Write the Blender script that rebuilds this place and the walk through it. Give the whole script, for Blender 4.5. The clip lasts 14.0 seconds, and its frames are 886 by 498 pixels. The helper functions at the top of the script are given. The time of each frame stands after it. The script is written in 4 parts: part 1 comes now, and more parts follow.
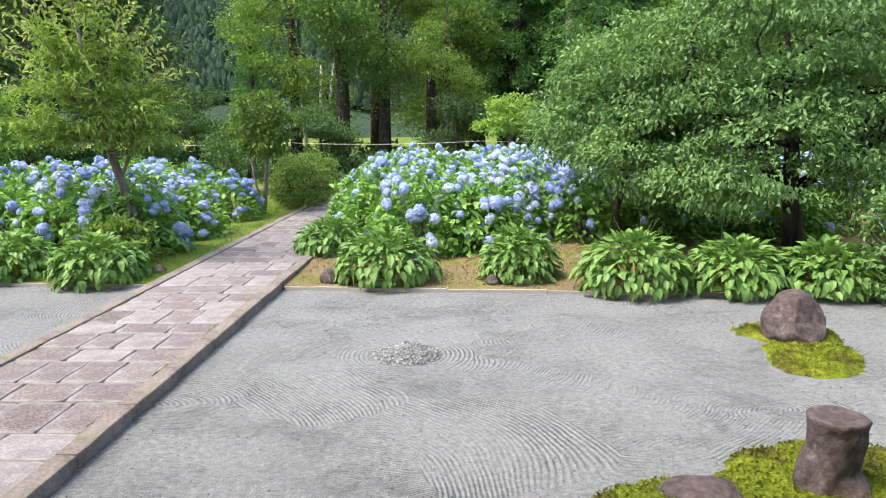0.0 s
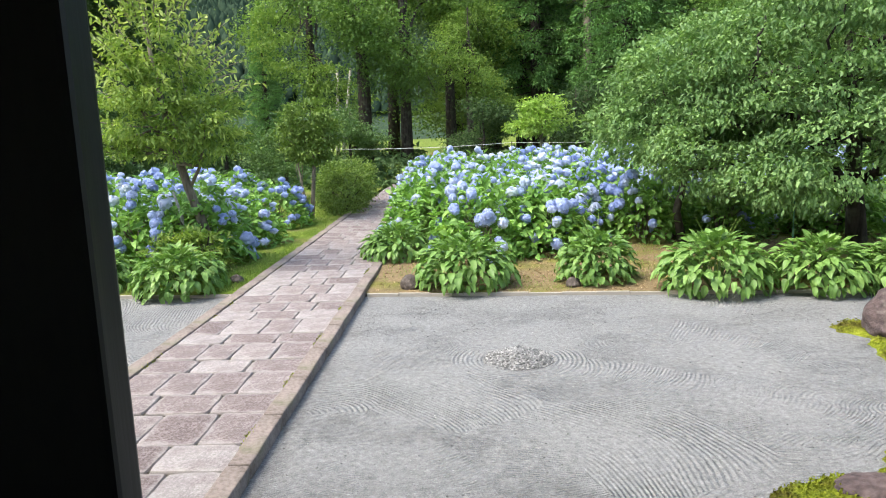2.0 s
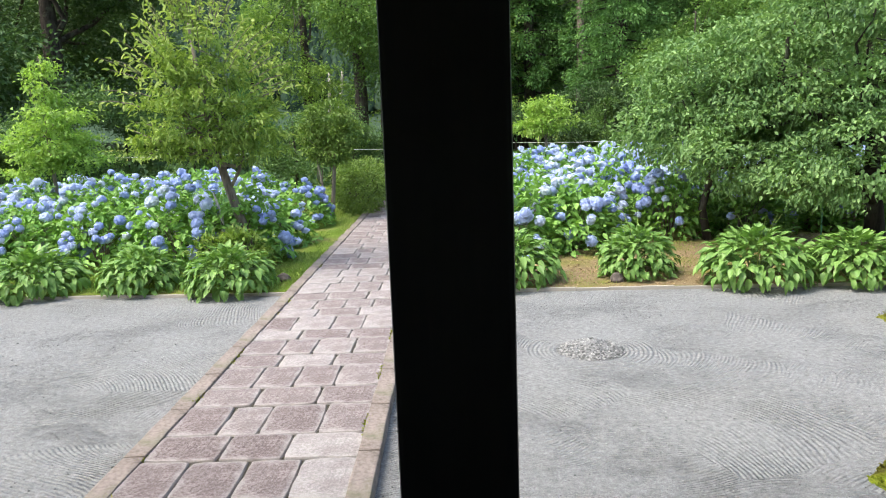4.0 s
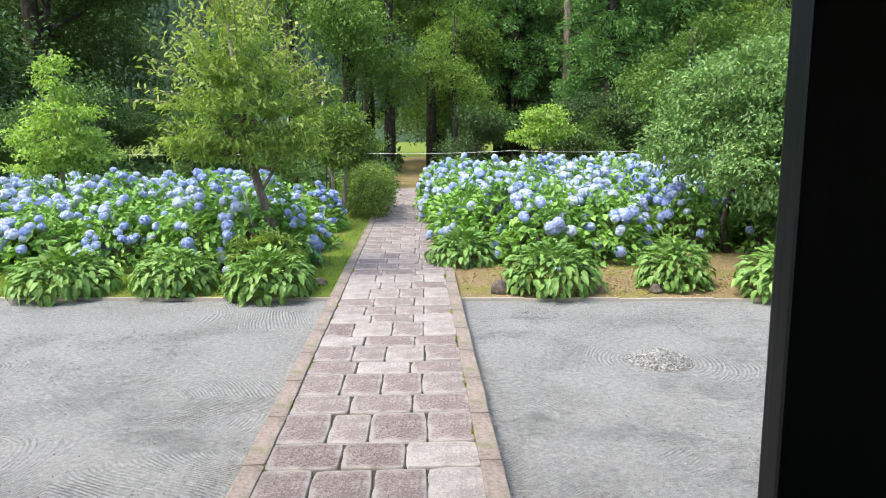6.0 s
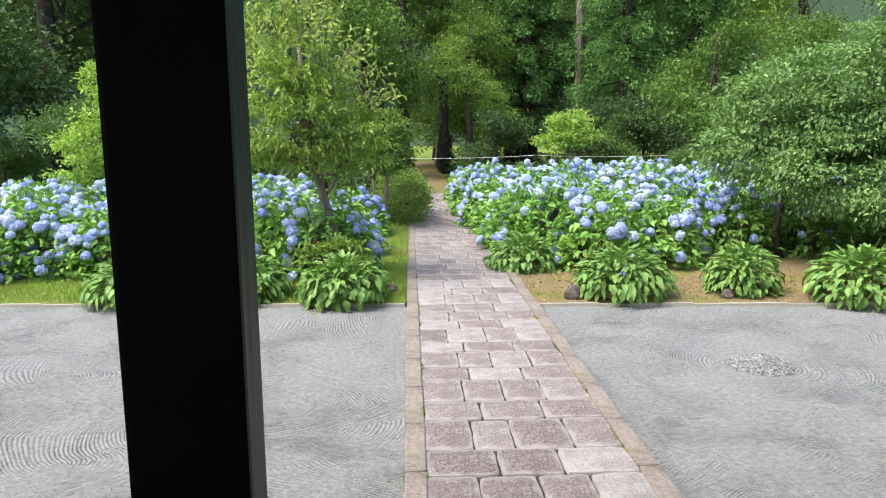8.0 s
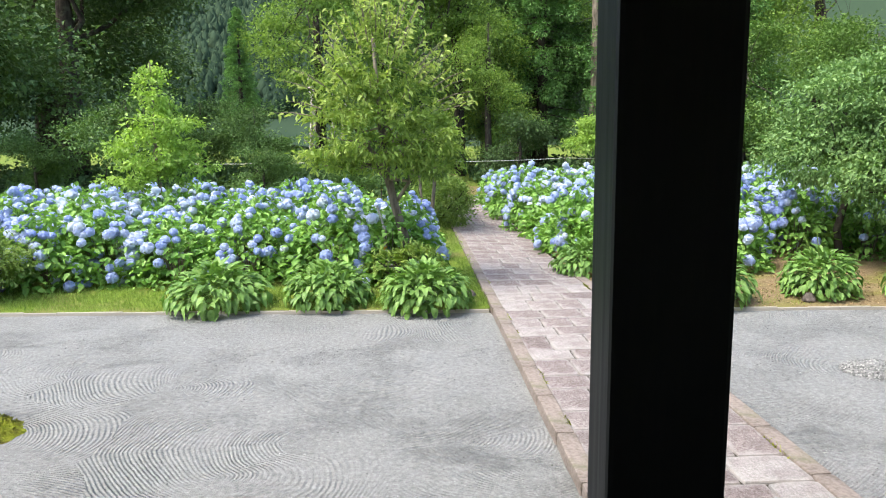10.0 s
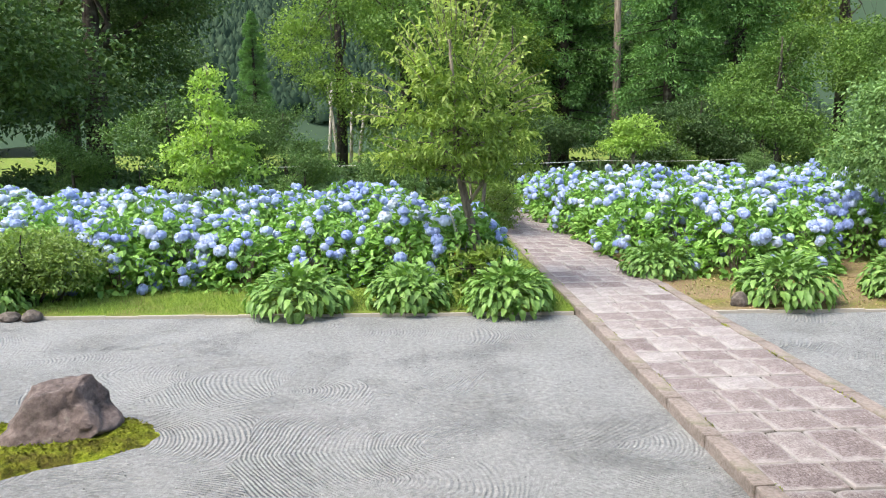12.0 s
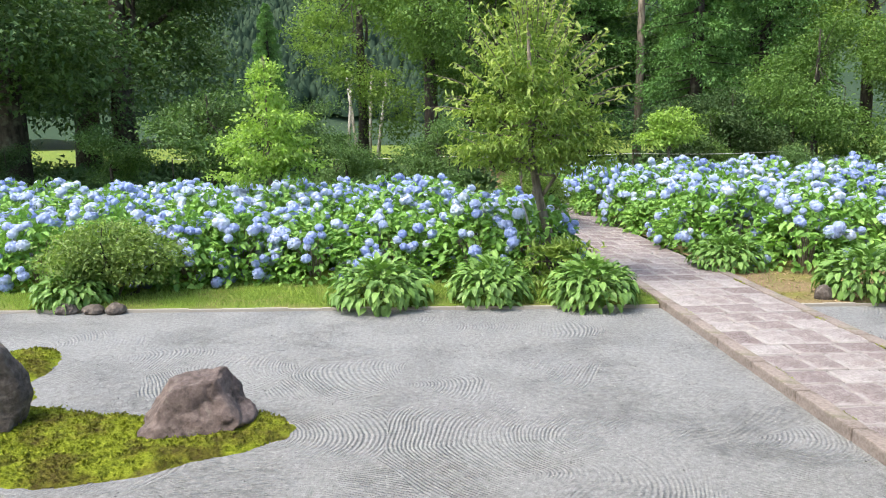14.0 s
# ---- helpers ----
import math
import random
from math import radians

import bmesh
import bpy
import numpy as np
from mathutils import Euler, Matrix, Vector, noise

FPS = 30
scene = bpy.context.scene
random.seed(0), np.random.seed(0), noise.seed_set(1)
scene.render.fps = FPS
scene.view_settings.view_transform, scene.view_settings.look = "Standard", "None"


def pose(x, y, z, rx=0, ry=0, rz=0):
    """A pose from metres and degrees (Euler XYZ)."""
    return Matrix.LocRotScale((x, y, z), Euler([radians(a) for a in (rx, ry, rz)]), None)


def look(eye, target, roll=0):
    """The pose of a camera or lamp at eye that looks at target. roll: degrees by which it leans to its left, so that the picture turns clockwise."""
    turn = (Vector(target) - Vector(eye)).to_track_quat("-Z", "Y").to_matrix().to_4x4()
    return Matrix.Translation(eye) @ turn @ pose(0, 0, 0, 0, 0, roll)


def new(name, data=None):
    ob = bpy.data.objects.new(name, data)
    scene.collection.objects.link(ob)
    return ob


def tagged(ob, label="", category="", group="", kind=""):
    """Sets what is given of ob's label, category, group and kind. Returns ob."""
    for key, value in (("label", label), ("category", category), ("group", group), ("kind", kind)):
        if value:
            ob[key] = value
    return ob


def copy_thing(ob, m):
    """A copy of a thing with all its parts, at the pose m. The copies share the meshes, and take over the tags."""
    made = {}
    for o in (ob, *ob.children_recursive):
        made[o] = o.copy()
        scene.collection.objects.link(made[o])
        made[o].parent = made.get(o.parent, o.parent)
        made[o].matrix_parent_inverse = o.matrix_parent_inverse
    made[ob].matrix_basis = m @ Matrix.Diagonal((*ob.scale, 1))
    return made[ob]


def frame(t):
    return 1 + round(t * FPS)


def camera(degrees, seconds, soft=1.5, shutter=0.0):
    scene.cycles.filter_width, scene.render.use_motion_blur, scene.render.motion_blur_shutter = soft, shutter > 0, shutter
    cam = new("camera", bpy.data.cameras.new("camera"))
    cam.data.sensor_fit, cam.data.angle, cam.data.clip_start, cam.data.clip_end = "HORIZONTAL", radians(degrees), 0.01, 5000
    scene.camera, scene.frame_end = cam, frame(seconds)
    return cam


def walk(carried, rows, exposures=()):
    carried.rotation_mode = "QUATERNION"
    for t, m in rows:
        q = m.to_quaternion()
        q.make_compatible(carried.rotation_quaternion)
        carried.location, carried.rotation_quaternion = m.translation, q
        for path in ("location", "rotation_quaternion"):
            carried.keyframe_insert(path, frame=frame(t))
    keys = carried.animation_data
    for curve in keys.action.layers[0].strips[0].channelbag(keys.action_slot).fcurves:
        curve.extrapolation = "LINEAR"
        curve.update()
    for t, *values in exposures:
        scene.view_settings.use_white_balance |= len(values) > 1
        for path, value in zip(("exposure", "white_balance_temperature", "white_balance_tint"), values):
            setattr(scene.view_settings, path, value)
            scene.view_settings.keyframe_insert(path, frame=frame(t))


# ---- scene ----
cam = camera(62.9, 14.0, soft=1.1)
ROWS = [  # seconds, eye, target, roll
    (0, (0.064, 0.235, 1.599), (-0.016, 2.204, 1.256), -0.6),
    (0.5, (-0.117, 0.208, 1.609), (-0.201, 2.178, 1.276), -1.0),
    (1, (-0.307, 0.185, 1.626), (-0.392, 2.155, 1.295), -1.3),
    (1.5, (-0.49, 0.16, 1.642), (-0.581, 2.13, 1.309), -1.7),
    (2, (-0.673, 0.136, 1.666), (-0.767, 2.104, 1.326), -2.0),
    (2.5, (-0.83, 0.109, 1.685), (-0.925, 2.076, 1.339), -2.0),
    (3, (-0.994, -0.002, 1.684), (-1.079, 1.967, 1.34), -2.4),
    (5.5, (-2.001, -0.112, 1.746), (-1.953, 1.859, 1.409), -0.4),
    (6, (-2.205, -0.104, 1.756), (-2.139, 1.867, 1.424), -0.4),
    (6.5, (-2.425, -0.108, 1.769), (-2.34, 1.863, 1.44), -0.4),
    (7, (-2.632, -0.11, 1.783), (-2.546, 1.862, 1.457), -0.4),
    (7.5, (-2.853, -0.116, 1.79), (-2.76, 1.855, 1.465), -0.5),
    (8, (-3.064, -0.106, 1.79), (-2.976, 1.866, 1.468), -0.4),
    (10.5, (-4.194, -0.033, 1.856), (-4.091, 1.939, 1.538), -0.7),
    (11, (-4.395, -0.006, 1.848), (-4.296, 1.966, 1.533), -0.8),
    (11.5, (-4.603, 0.025, 1.839), (-4.507, 1.998, 1.528), -0.9),
    (12, (-4.827, 0.028, 1.84), (-4.73, 2.002, 1.53), -0.8),
    (12.5, (-5.05, 0.044, 1.84), (-4.95, 2.017, 1.529), -0.7),
    (13, (-5.267, 0.062, 1.84), (-5.167, 2.035, 1.525), -0.6),
    (13.5, (-5.465, 0.076, 1.834), (-5.372, 2.048, 1.515), -0.7),
    (14, (-5.673, 0.083, 1.845), (-5.582, 2.053, 1.517), -0.8),
]
walk(cam, [(t, look(eye, target, roll)) for t, eye, target, roll in ROWS],
     exposures=[(0.0, 1.64, 6700, 9), (5.5, 1.66, 6700, 8), (7.5, 1.61, 6700, 8), (10.5, 1.72, 6700, 8), (13.5, 1.63, 6700, 9)])

# ---- light ----
world = bpy.data.worlds.new("world")
scene.world = world
world.use_nodes = True
wn = world.node_tree
bgn = wn.nodes["Background"]
sky = wn.nodes.new("ShaderNodeTexSky")
sky.sky_type, sky.sun_disc = "NISHITA", False
SUN_EL, SUN_AZ = radians(60), radians(248)
sky.sun_elevation, sky.sun_rotation = SUN_EL, SUN_AZ
sky.air_density, sky.dust_density = 1.0, 3.0
wn.links.new(sky.outputs[0], bgn.inputs[0])
bgn.inputs[1].default_value = 0.15
sun = new("sun", bpy.data.lights.new("sun", "SUN"))
sun.data.energy, sun.data.angle, sun.data.color = 1.3, radians(32), (1.0, 0.95, 0.87)
sun_dir = Vector((math.sin(SUN_AZ) * math.cos(SUN_EL), math.cos(SUN_AZ) * math.cos(SUN_EL), math.sin(SUN_EL)))
sun.matrix_world = look(sun_dir * 40, (0, 0, 0))
tagged(sun, "soft high sun behind thin cloud", "sun", kind="structure")


# ---- materials ----
class Nodes:
    """A short way to wire a node material."""

    def __init__(self, name):
        self.mat = bpy.data.materials.new(name)
        self.mat.use_nodes = True
        self.t = self.mat.node_tree
        self.bsdf = self.t.nodes["Principled BSDF"]
        self.co = self.add("ShaderNodeTexCoord").outputs["Object"]

    def add(self, kind, **kw):
        n = self.t.nodes.new(kind)
        for k, v in kw.items():
            n.inputs[k].default_value = v
        return n

    def put(self, a, b):
        self.t.links.new(a, b)

    def noise(self, scale, detail=4.0, rough=0.55, co=None):
        n = self.add("ShaderNodeTexNoise", Scale=scale, Detail=detail, Roughness=rough)
        self.put(co or self.co, n.inputs["Vector"])
        return n.outputs["Fac"]

    def voronoi(self, scale, out="Distance", co=None, feature="F1"):
        n = self.add("ShaderNodeTexVoronoi", Scale=scale)
        n.feature = feature
        self.put(co or self.co, n.inputs["Vector"])
        return n.outputs[out]

    def ramp(self, fac, *stops):
        n = self.add("ShaderNodeValToRGB")
        e = n.color_ramp.elements
        while len(e) < len(stops):
            e.new(0.5)
        for el, (p, c) in zip(e, stops):
            el.position = p
            el.color = (*c, 1) if len(c) == 3 else c
        self.put(fac, n.inputs["Fac"])
        return n.outputs["Color"]

    def math(self, op, a, b=None, c=None):
        n = self.t.nodes.new("ShaderNodeMath")
        n.operation = op
        for i, v in enumerate((a, b, c)):
            if v is None:
                continue
            if isinstance(v, (int, float)):
                n.inputs[i].default_value = v
            else:
                self.put(v, n.inputs[i])
        return n.outputs[0]

    def vec(self, op, a, b):
        n = self.t.nodes.new("ShaderNodeVectorMath")
        n.operation = op
        for i, v in enumerate((a, b)):
            if isinstance(v, tuple):
                n.inputs[i].default_value = v
            else:
                self.put(v, n.inputs[i])
        return n.outputs["Value"] if op in ("DISTANCE", "DOT_PRODUCT", "LENGTH") else n.outputs["Vector"]

    def mix(self, fac, a, b, blend="MIX"):
        n = self.t.nodes.new("ShaderNodeMix")
        n.data_type, n.blend_type = "RGBA", blend
        for i, v in ((0, fac), (6, a), (7, b)):
            if isinstance(v, (int, float)):
                n.inputs[i].default_value = v
            elif isinstance(v, tuple):
                n.inputs[i].default_value = (*v, 1)
            else:
                self.put(v, n.inputs[i])
        return n.outputs[2]

    def bump(self, height, strength=0.5, dist=0.01, under=None):
        n = self.add("ShaderNodeBump", Strength=strength, Distance=dist)
        self.put(height, n.inputs["Height"])
        if under is not None:
            self.put(under, n.inputs["Normal"])
        return n.outputs["Normal"]

    def done(self, color, rough=0.8, normal=None, spec=0.3, k=1.0):
        if k != 1.0:
            color = self.mix(1.0, color, (k, k, k), "MULTIPLY")
        if isinstance(color, tuple):
            self.bsdf.inputs["Base Color"].default_value = (*color, 1)
        else:
            self.put(color, self.bsdf.inputs["Base Color"])
        if isinstance(rough, (int, float)):
            self.bsdf.inputs["Roughness"].default_value = rough
        else:
            self.put(rough, self.bsdf.inputs["Roughness"])
        self.bsdf.inputs["Specular IOR Level"].default_value = spec
        if normal is not None:
            self.put(normal, self.bsdf.inputs["Normal"])
        return self.mat

    def island(self):
        return self.add("ShaderNodeNewGeometry").outputs["Random Per Island"]

    def obrand(self):
        return self.add("ShaderNodeObjectInfo").outputs["Random"]


def leaf_material(name, dark, mid, light, through_light=0.35, rough=0.5, patch=1.6, gain=1.25, spec=0.3):
    """Foliage: each leaf has its own shade, with broad patches of older and younger growth."""
    n = Nodes(name)
    dark, mid, light = (tuple((c * 0.90 + 0.10 * (0.25 * q[0] + 0.7 * q[1] + 0.05 * q[2])) * gain for c in q) for q in (dark, mid, light))
    v = n.math("FRACT", n.math("ADD", n.island(), n.obrand()))
    broad = n.noise(patch, 2)
    f = n.math("ADD", n.math("MULTIPLY", v, 0.42), n.math("MULTIPLY", broad, 0.62))
    col = n.ramp(f, (0.12, dark), (0.5, mid), (0.9, light))
    fine = n.noise(60, 2)
    col = n.mix(0.15, col, n.ramp(fine, (0.3, dark), (0.7, light)))
    mat = n.done(col, rough, spec=spec)
    tr = n.add("ShaderNodeBsdfTranslucent")
    n.put(n.mix(1.0, col, (0.92, 1.0, 0.55), "MULTIPLY"), tr.inputs["Color"])
    mx = n.add("ShaderNodeMixShader", Fac=through_light)
    n.put(n.bsdf.outputs[0], mx.inputs[1])
    n.put(tr.outputs[0], mx.inputs[2])
    n.put(mx.outputs[0], n.t.nodes["Material Output"].inputs["Surface"])
    return mat


def make_gravel(name, raked):
    n = Nodes(name)
    speck = n.voronoi(230, "Color")
    sp = n.add("ShaderNodeSeparateColor")
    n.put(speck, sp.inputs[0])
    broad = n.noise(0.9, 4)
    col = n.ramp(sp.outputs[0], (0.0, (0.15, 0.155, 0.152)), (0.35, (0.28, 0.288, 0.282)), (0.75, (0.37, 0.378, 0.37)), (1.0, (0.58, 0.585, 0.575)))
    col = n.mix(0.14, col, n.ramp(broad, (0.3, (0.235, 0.247, 0.238)), (0.7, (0.37, 0.38, 0.38))))
    damp = n.noise(0.55, 3)
    col = n.mix(n.math("MULTIPLY", n.ramp(damp, (0.50, (0, 0, 0)), (0.66, (1, 1, 1))), 0.06), col, (0.27, 0.285, 0.255))
    mid = n.noise(26, 6, 0.7)
    col = n.mix(0.5, col, n.ramp(mid, (0.36, (0.20, 0.206, 0.20)), (0.5, (0.33, 0.338, 0.33)), (0.64, (0.47, 0.475, 0.465))))
    grain = n.voronoi(170, "Distance")
    nor = n.bump(mid, 0.5, 0.008, n.bump(grain, 0.6, 0.006))
    if raked:
        warp = n.add("ShaderNodeTexNoise", Scale=0.9, Detail=1.0)
        n.put(n.co, warp.inputs["Vector"])
        co = n.vec("ADD", n.co, n.vec("MULTIPLY", n.vec("SUBTRACT", warp.outputs["Color"], (0.5, 0.5, 0.5)), (0.55, 0.55, 0.0)))
        wob = n.add("ShaderNodeTexNoise", Scale=4.0, Detail=2.0)
        n.put(n.co, wob.inputs["Vector"])
        co = n.vec("ADD", co, n.vec("MULTIPLY", n.vec("SUBTRACT", wob.outputs["Color"], (0.5, 0.5, 0.5)), (0.03, 0.03, 0.0)))
        rag = n.add("ShaderNodeTexNoise", Scale=38.0, Detail=3.0)
        n.put(n.co, rag.inputs["Vector"])
        co = n.vec("ADD", co, n.vec("MULTIPLY", n.vec("SUBTRACT", rag.outputs["Color"], (0.5, 0.5, 0.5)), (0.017, 0.017, 0.0)))
        flat = n.vec("MULTIPLY", co, (0.8, 1.15, 0.0))
        cell = n.add("ShaderNodeTexVoronoi", Scale=1.25)
        cell.voronoi_dimensions = "2D"
        n.put(flat, cell.inputs["Vector"])
        away = n.vec("MULTIPLY", n.vec("SUBTRACT", cell.outputs["Color"], (0.5, 0.5, 0.5)), (2.6, 2.6, 0.0))
        d = n.vec("DISTANCE", flat, n.vec("ADD", cell.outputs["Position"], away))
        ridge = n.math("SINE", n.math("MULTIPLY", d, 270.0))
        mound = n.vec("DISTANCE", n.co, (-0.40, 5.1, 0.0))
        ring = n.math("SINE", n.math("MULTIPLY", mound, 190.0))
        near = n.math("LESS_THAN", mound, 0.48)
        ridge = n.math("ADD", n.math("MULTIPLY", ridge, n.math("SUBTRACT", 1.0, near)), n.math("MULTIPLY", ring, near))
        worn = n.ramp(n.noise(1.5, 3), (0.38, (0.15, 0.15, 0.15)), (0.62, (0.9, 0.9, 0.9)))
        uneven = n.ramp(n.noise(9, 4, 0.65), (0.36, (0.25, 0.25, 0.25)), (0.6, (1, 1, 1)))
        nor = n.bump(n.math("MULTIPLY", n.math("MULTIPLY", ridge, worn), uneven), 0.95, 0.008, nor)
    return n.done(col, 0.95, nor, 0.15, 0.66)


def make_paving(name, pale):
    """Pinkish granite; the rims are worn paler, and some slabs all over."""
    n = Nodes(name)
    r = n.obrand()
    if pale:
        tone = n.ramp(r, (0.0, (0.52, 0.46, 0.43)), (0.6, (0.68, 0.63, 0.60)), (1.0, (0.82, 0.79, 0.76)))
    else:
        tone = n.ramp(r, (0.0, (0.24, 0.18, 0.172)), (0.5, (0.35, 0.282, 0.268)), (0.85, (0.45, 0.385, 0.365)), (1.0, (0.56, 0.50, 0.475)))
    pit = n.noise(60, 8, 0.8)
    col = n.mix(0.45, tone, n.ramp(pit, (0.42, (0.10, 0.072, 0.07)), (0.5, (0.43, 0.36, 0.345)), (0.58, (0.90, 0.83, 0.80))))
    salt = n.noise(170, 3, 0.6)
    col = n.mix(n.ramp(salt, (0.57, (0, 0, 0)), (0.64, (0.55, 0.55, 0.55))), col, (0.85, 0.81, 0.77))
    blotch = n.noise(7, 4, 0.6)
    col = n.mix(n.ramp(blotch, (0.42, (0, 0, 0)), (0.66, (0.36, 0.36, 0.36))), col, (0.24, 0.18, 0.175))
    gen = n.add("ShaderNodeSeparateXYZ")
    n.put(n.add("ShaderNodeTexCoord").outputs["Generated"], gen.inputs[0])
    ex, ey = (n.math("MINIMUM", gen.outputs[k], n.math("SUBTRACT", 1.0, gen.outputs[k])) for k in (0, 1))
    rim = n.math("ADD", n.math("MINIMUM", ex, n.math("MULTIPLY", ey, 0.9)), n.math("MULTIPLY", n.math("SUBTRACT", blotch, 0.5), 0.35))
    col = n.mix(n.ramp(rim, (0.02, (0.62, 0.62, 0.62)), (0.13, (0, 0, 0))), col, (0.72, 0.68, 0.64))
    nor = n.bump(pit, 0.8, 0.010, n.bump(blotch, 0.5, 0.02))
    return n.done(col, 0.9, nor, 0.2, 0.52)


def make_kerb():
    n = Nodes("kerb_stone")
    a, b = n.noise(45, 5, 0.65), n.noise(3.5, 4)
    col = n.mix(0.5, n.ramp(a, (0.35, (0.145, 0.12, 0.10)), (0.6, (0.385, 0.325, 0.285))), n.ramp(b, (0.35, (0.175, 0.145, 0.125)), (0.65, (0.42, 0.36, 0.32))))
    col = n.mix(n.ramp(n.noise(5, 4), (0.56, (0, 0, 0)), (0.72, (0.5, 0.5, 0.5))), col, (0.10, 0.13, 0.03))
    return n.done(col, 0.92, n.bump(a, 0.5, 0.006, n.bump(b, 0.5, 0.02)), 0.2, 0.74)


def make_rock(name, dark, mid, light):
    n = Nodes(name)
    a, b = n.noise(22, 7, 0.65), n.noise(4.5, 4, 0.6)
    col = n.mix(0.5, n.ramp(a, (0.34, dark), (0.52, mid), (0.72, light)), n.ramp(b, (0.36, dark), (0.62, mid)))
    lich = n.ramp(n.noise(13, 5), (0.60, (0, 0, 0)), (0.72, (0.45, 0.45, 0.45)))
    col = n.mix(lich, col, (0.33, 0.31, 0.27))
    return n.done(col, 0.85, n.bump(a, 0.8, 0.014, n.bump(b, 0.7, 0.05)), 0.25, 0.8)


def make_moss():
    n = Nodes("moss")
    a, b, c = n.noise(85, 5, 0.75), n.noise(3.6, 5, 0.6), n.noise(17, 5, 0.6)
    col = n.ramp(a, (0.34, (0.10, 0.13, 0.018)), (0.5, (0.29, 0.36, 0.028)), (0.66, (0.50, 0.56, 0.07)))
    col = n.mix(0.45, col, n.ramp(c, (0.38, (0.09, 0.12, 0.018)), (0.52, (0.32, 0.39, 0.03)), (0.68, (0.52, 0.58, 0.07))))
    col = n.mix(n.ramp(b, (0.47, (0, 0, 0)), (0.62, (0.8, 0.8, 0.8))), col, n.ramp(c, (0.38, (0.085, 0.055, 0.025)), (0.65, (0.19, 0.165, 0.035))))
    return n.done(col, 0.95, n.bump(a, 1.0, 0.025, n.bump(c, 0.9, 0.04)), 0.1, 0.95)


def make_soil(name, lawn):
    n = Nodes(name)
    a, b, c = n.noise(38, 6, 0.7), n.noise(1.5, 4), n.noise(9, 4)
    if lawn:
        base = n.ramp(a, (0.3, (0.08, 0.13, 0.017)), (0.55, (0.19, 0.28, 0.04)), (0.75, (0.29, 0.36, 0.07)))
        bare = n.ramp(c, (0.3, (0.19, 0.14, 0.07)), (0.7, (0.34, 0.27, 0.13)))
        col = n.mix(n.ramp(b, (0.47, (0, 0, 0)), (0.66, (0.5, 0.5, 0.5))), base, bare)
    else:
        base = n.ramp(a, (0.3, (0.15, 0.10, 0.055)), (0.55, (0.31, 0.235, 0.13)), (0.75, (0.45, 0.37, 0.21)))
        col = n.mix(n.ramp(b, (0.46, (0, 0, 0)), (0.62, (0.8, 0.8, 0.8))), base, n.ramp(c, (0.3, (0.13, 0.15, 0.03)), (0.7, (0.27, 0.27, 0.06))))
    return n.done(col, 0.95, n.bump(a, 0.7, 0.02, n.bump(c, 0.5, 0.03)), 0.1, 0.75)


def make_bark(name, dark, light, scale=1.0):
    n = Nodes(name)
    st = n.vec("MULTIPLY", n.co, (14.0 * scale, 14.0 * scale, 2.6 * scale))
    a = n.noise(1.0, 6, 0.65, st)
    col = n.ramp(a, (0.35, dark), (0.65, light))
    col = n.mix(n.ramp(n.noise(5 * scale, 4), (0.52, (0, 0, 0)), (0.7, (0.5, 0.5, 0.5))), col, (0.16, 0.17, 0.12))
    return n.done(col, 0.9, n.bump(a, 0.8, 0.02), 0.2)


def make_wood():
    n = Nodes("dark_stained_wood")
    st = n.vec("MULTIPLY", n.co, (45.0, 45.0, 1.6))
    a = n.noise(1.0, 5, 0.6, st)
    b = n.noise(3.0, 4)
    col = n.mix(0.4, n.ramp(a, (0.35, (0.010, 0.009, 0.009)), (0.68, (0.034, 0.031, 0.032))), n.ramp(b, (0.4, (0.010, 0.009, 0.010)), (0.7, (0.032, 0.030, 0.032))))
    return n.done(col, n.ramp(a, (0.3, (0.42, 0.42, 0.42)), (0.7, (0.62, 0.62, 0.62))), n.bump(a, 0.3, 0.003), 0.35, 0.6)


def make_plaster():
    n = Nodes("lime_plaster")
    a = n.noise(9, 6)
    return n.done(n.ramp(a, (0.3, (0.62, 0.59, 0.53)), (0.7, (0.74, 0.71, 0.65))), 0.95, n.bump(n.noise(60, 4), 0.2, 0.003), 0.15)


def make_bloom():
    n = Nodes("hydrangea_petals")
    f = n.math("ADD", n.math("MULTIPLY", n.obrand(), 0.55), n.math("MULTIPLY", n.noise(4.5, 1), 0.5))
    col = n.ramp(f, (0.10, (0.30, 0.39, 0.80)), (0.30, (0.42, 0.52, 0.87)), (0.52, (0.57, 0.66, 0.92)), (0.70, (0.74, 0.80, 0.95)), (0.88, (0.82, 0.88, 0.80)))
    col = n.mix(n.math("MULTIPLY", n.island(), 0.35), col, (0.70, 0.77, 0.95))
    col = n.mix(1.0, col, (0.75, 0.78, 0.84), "MULTIPLY")
    mat = n.done(col, 0.7, None, 0.2)
    tr = n.add("ShaderNodeBsdfTranslucent")
    n.put(col, tr.inputs["Color"])
    mx = n.add("ShaderNodeMixShader", Fac=0.3)
    n.put(n.bsdf.outputs[0], mx.inputs[1])
    n.put(tr.outputs[0], mx.inputs[2])
    n.put(mx.outputs[0], n.t.nodes["Material Output"].inputs["Surface"])
    return mat


def plain(name, color, rough=0.6):
    n = Nodes(name)
    a = n.noise(30, 3)
    return n.done(n.mix(n.math("MULTIPLY", a, 0.3), color, tuple(c * 0.6 for c in color)), rough)


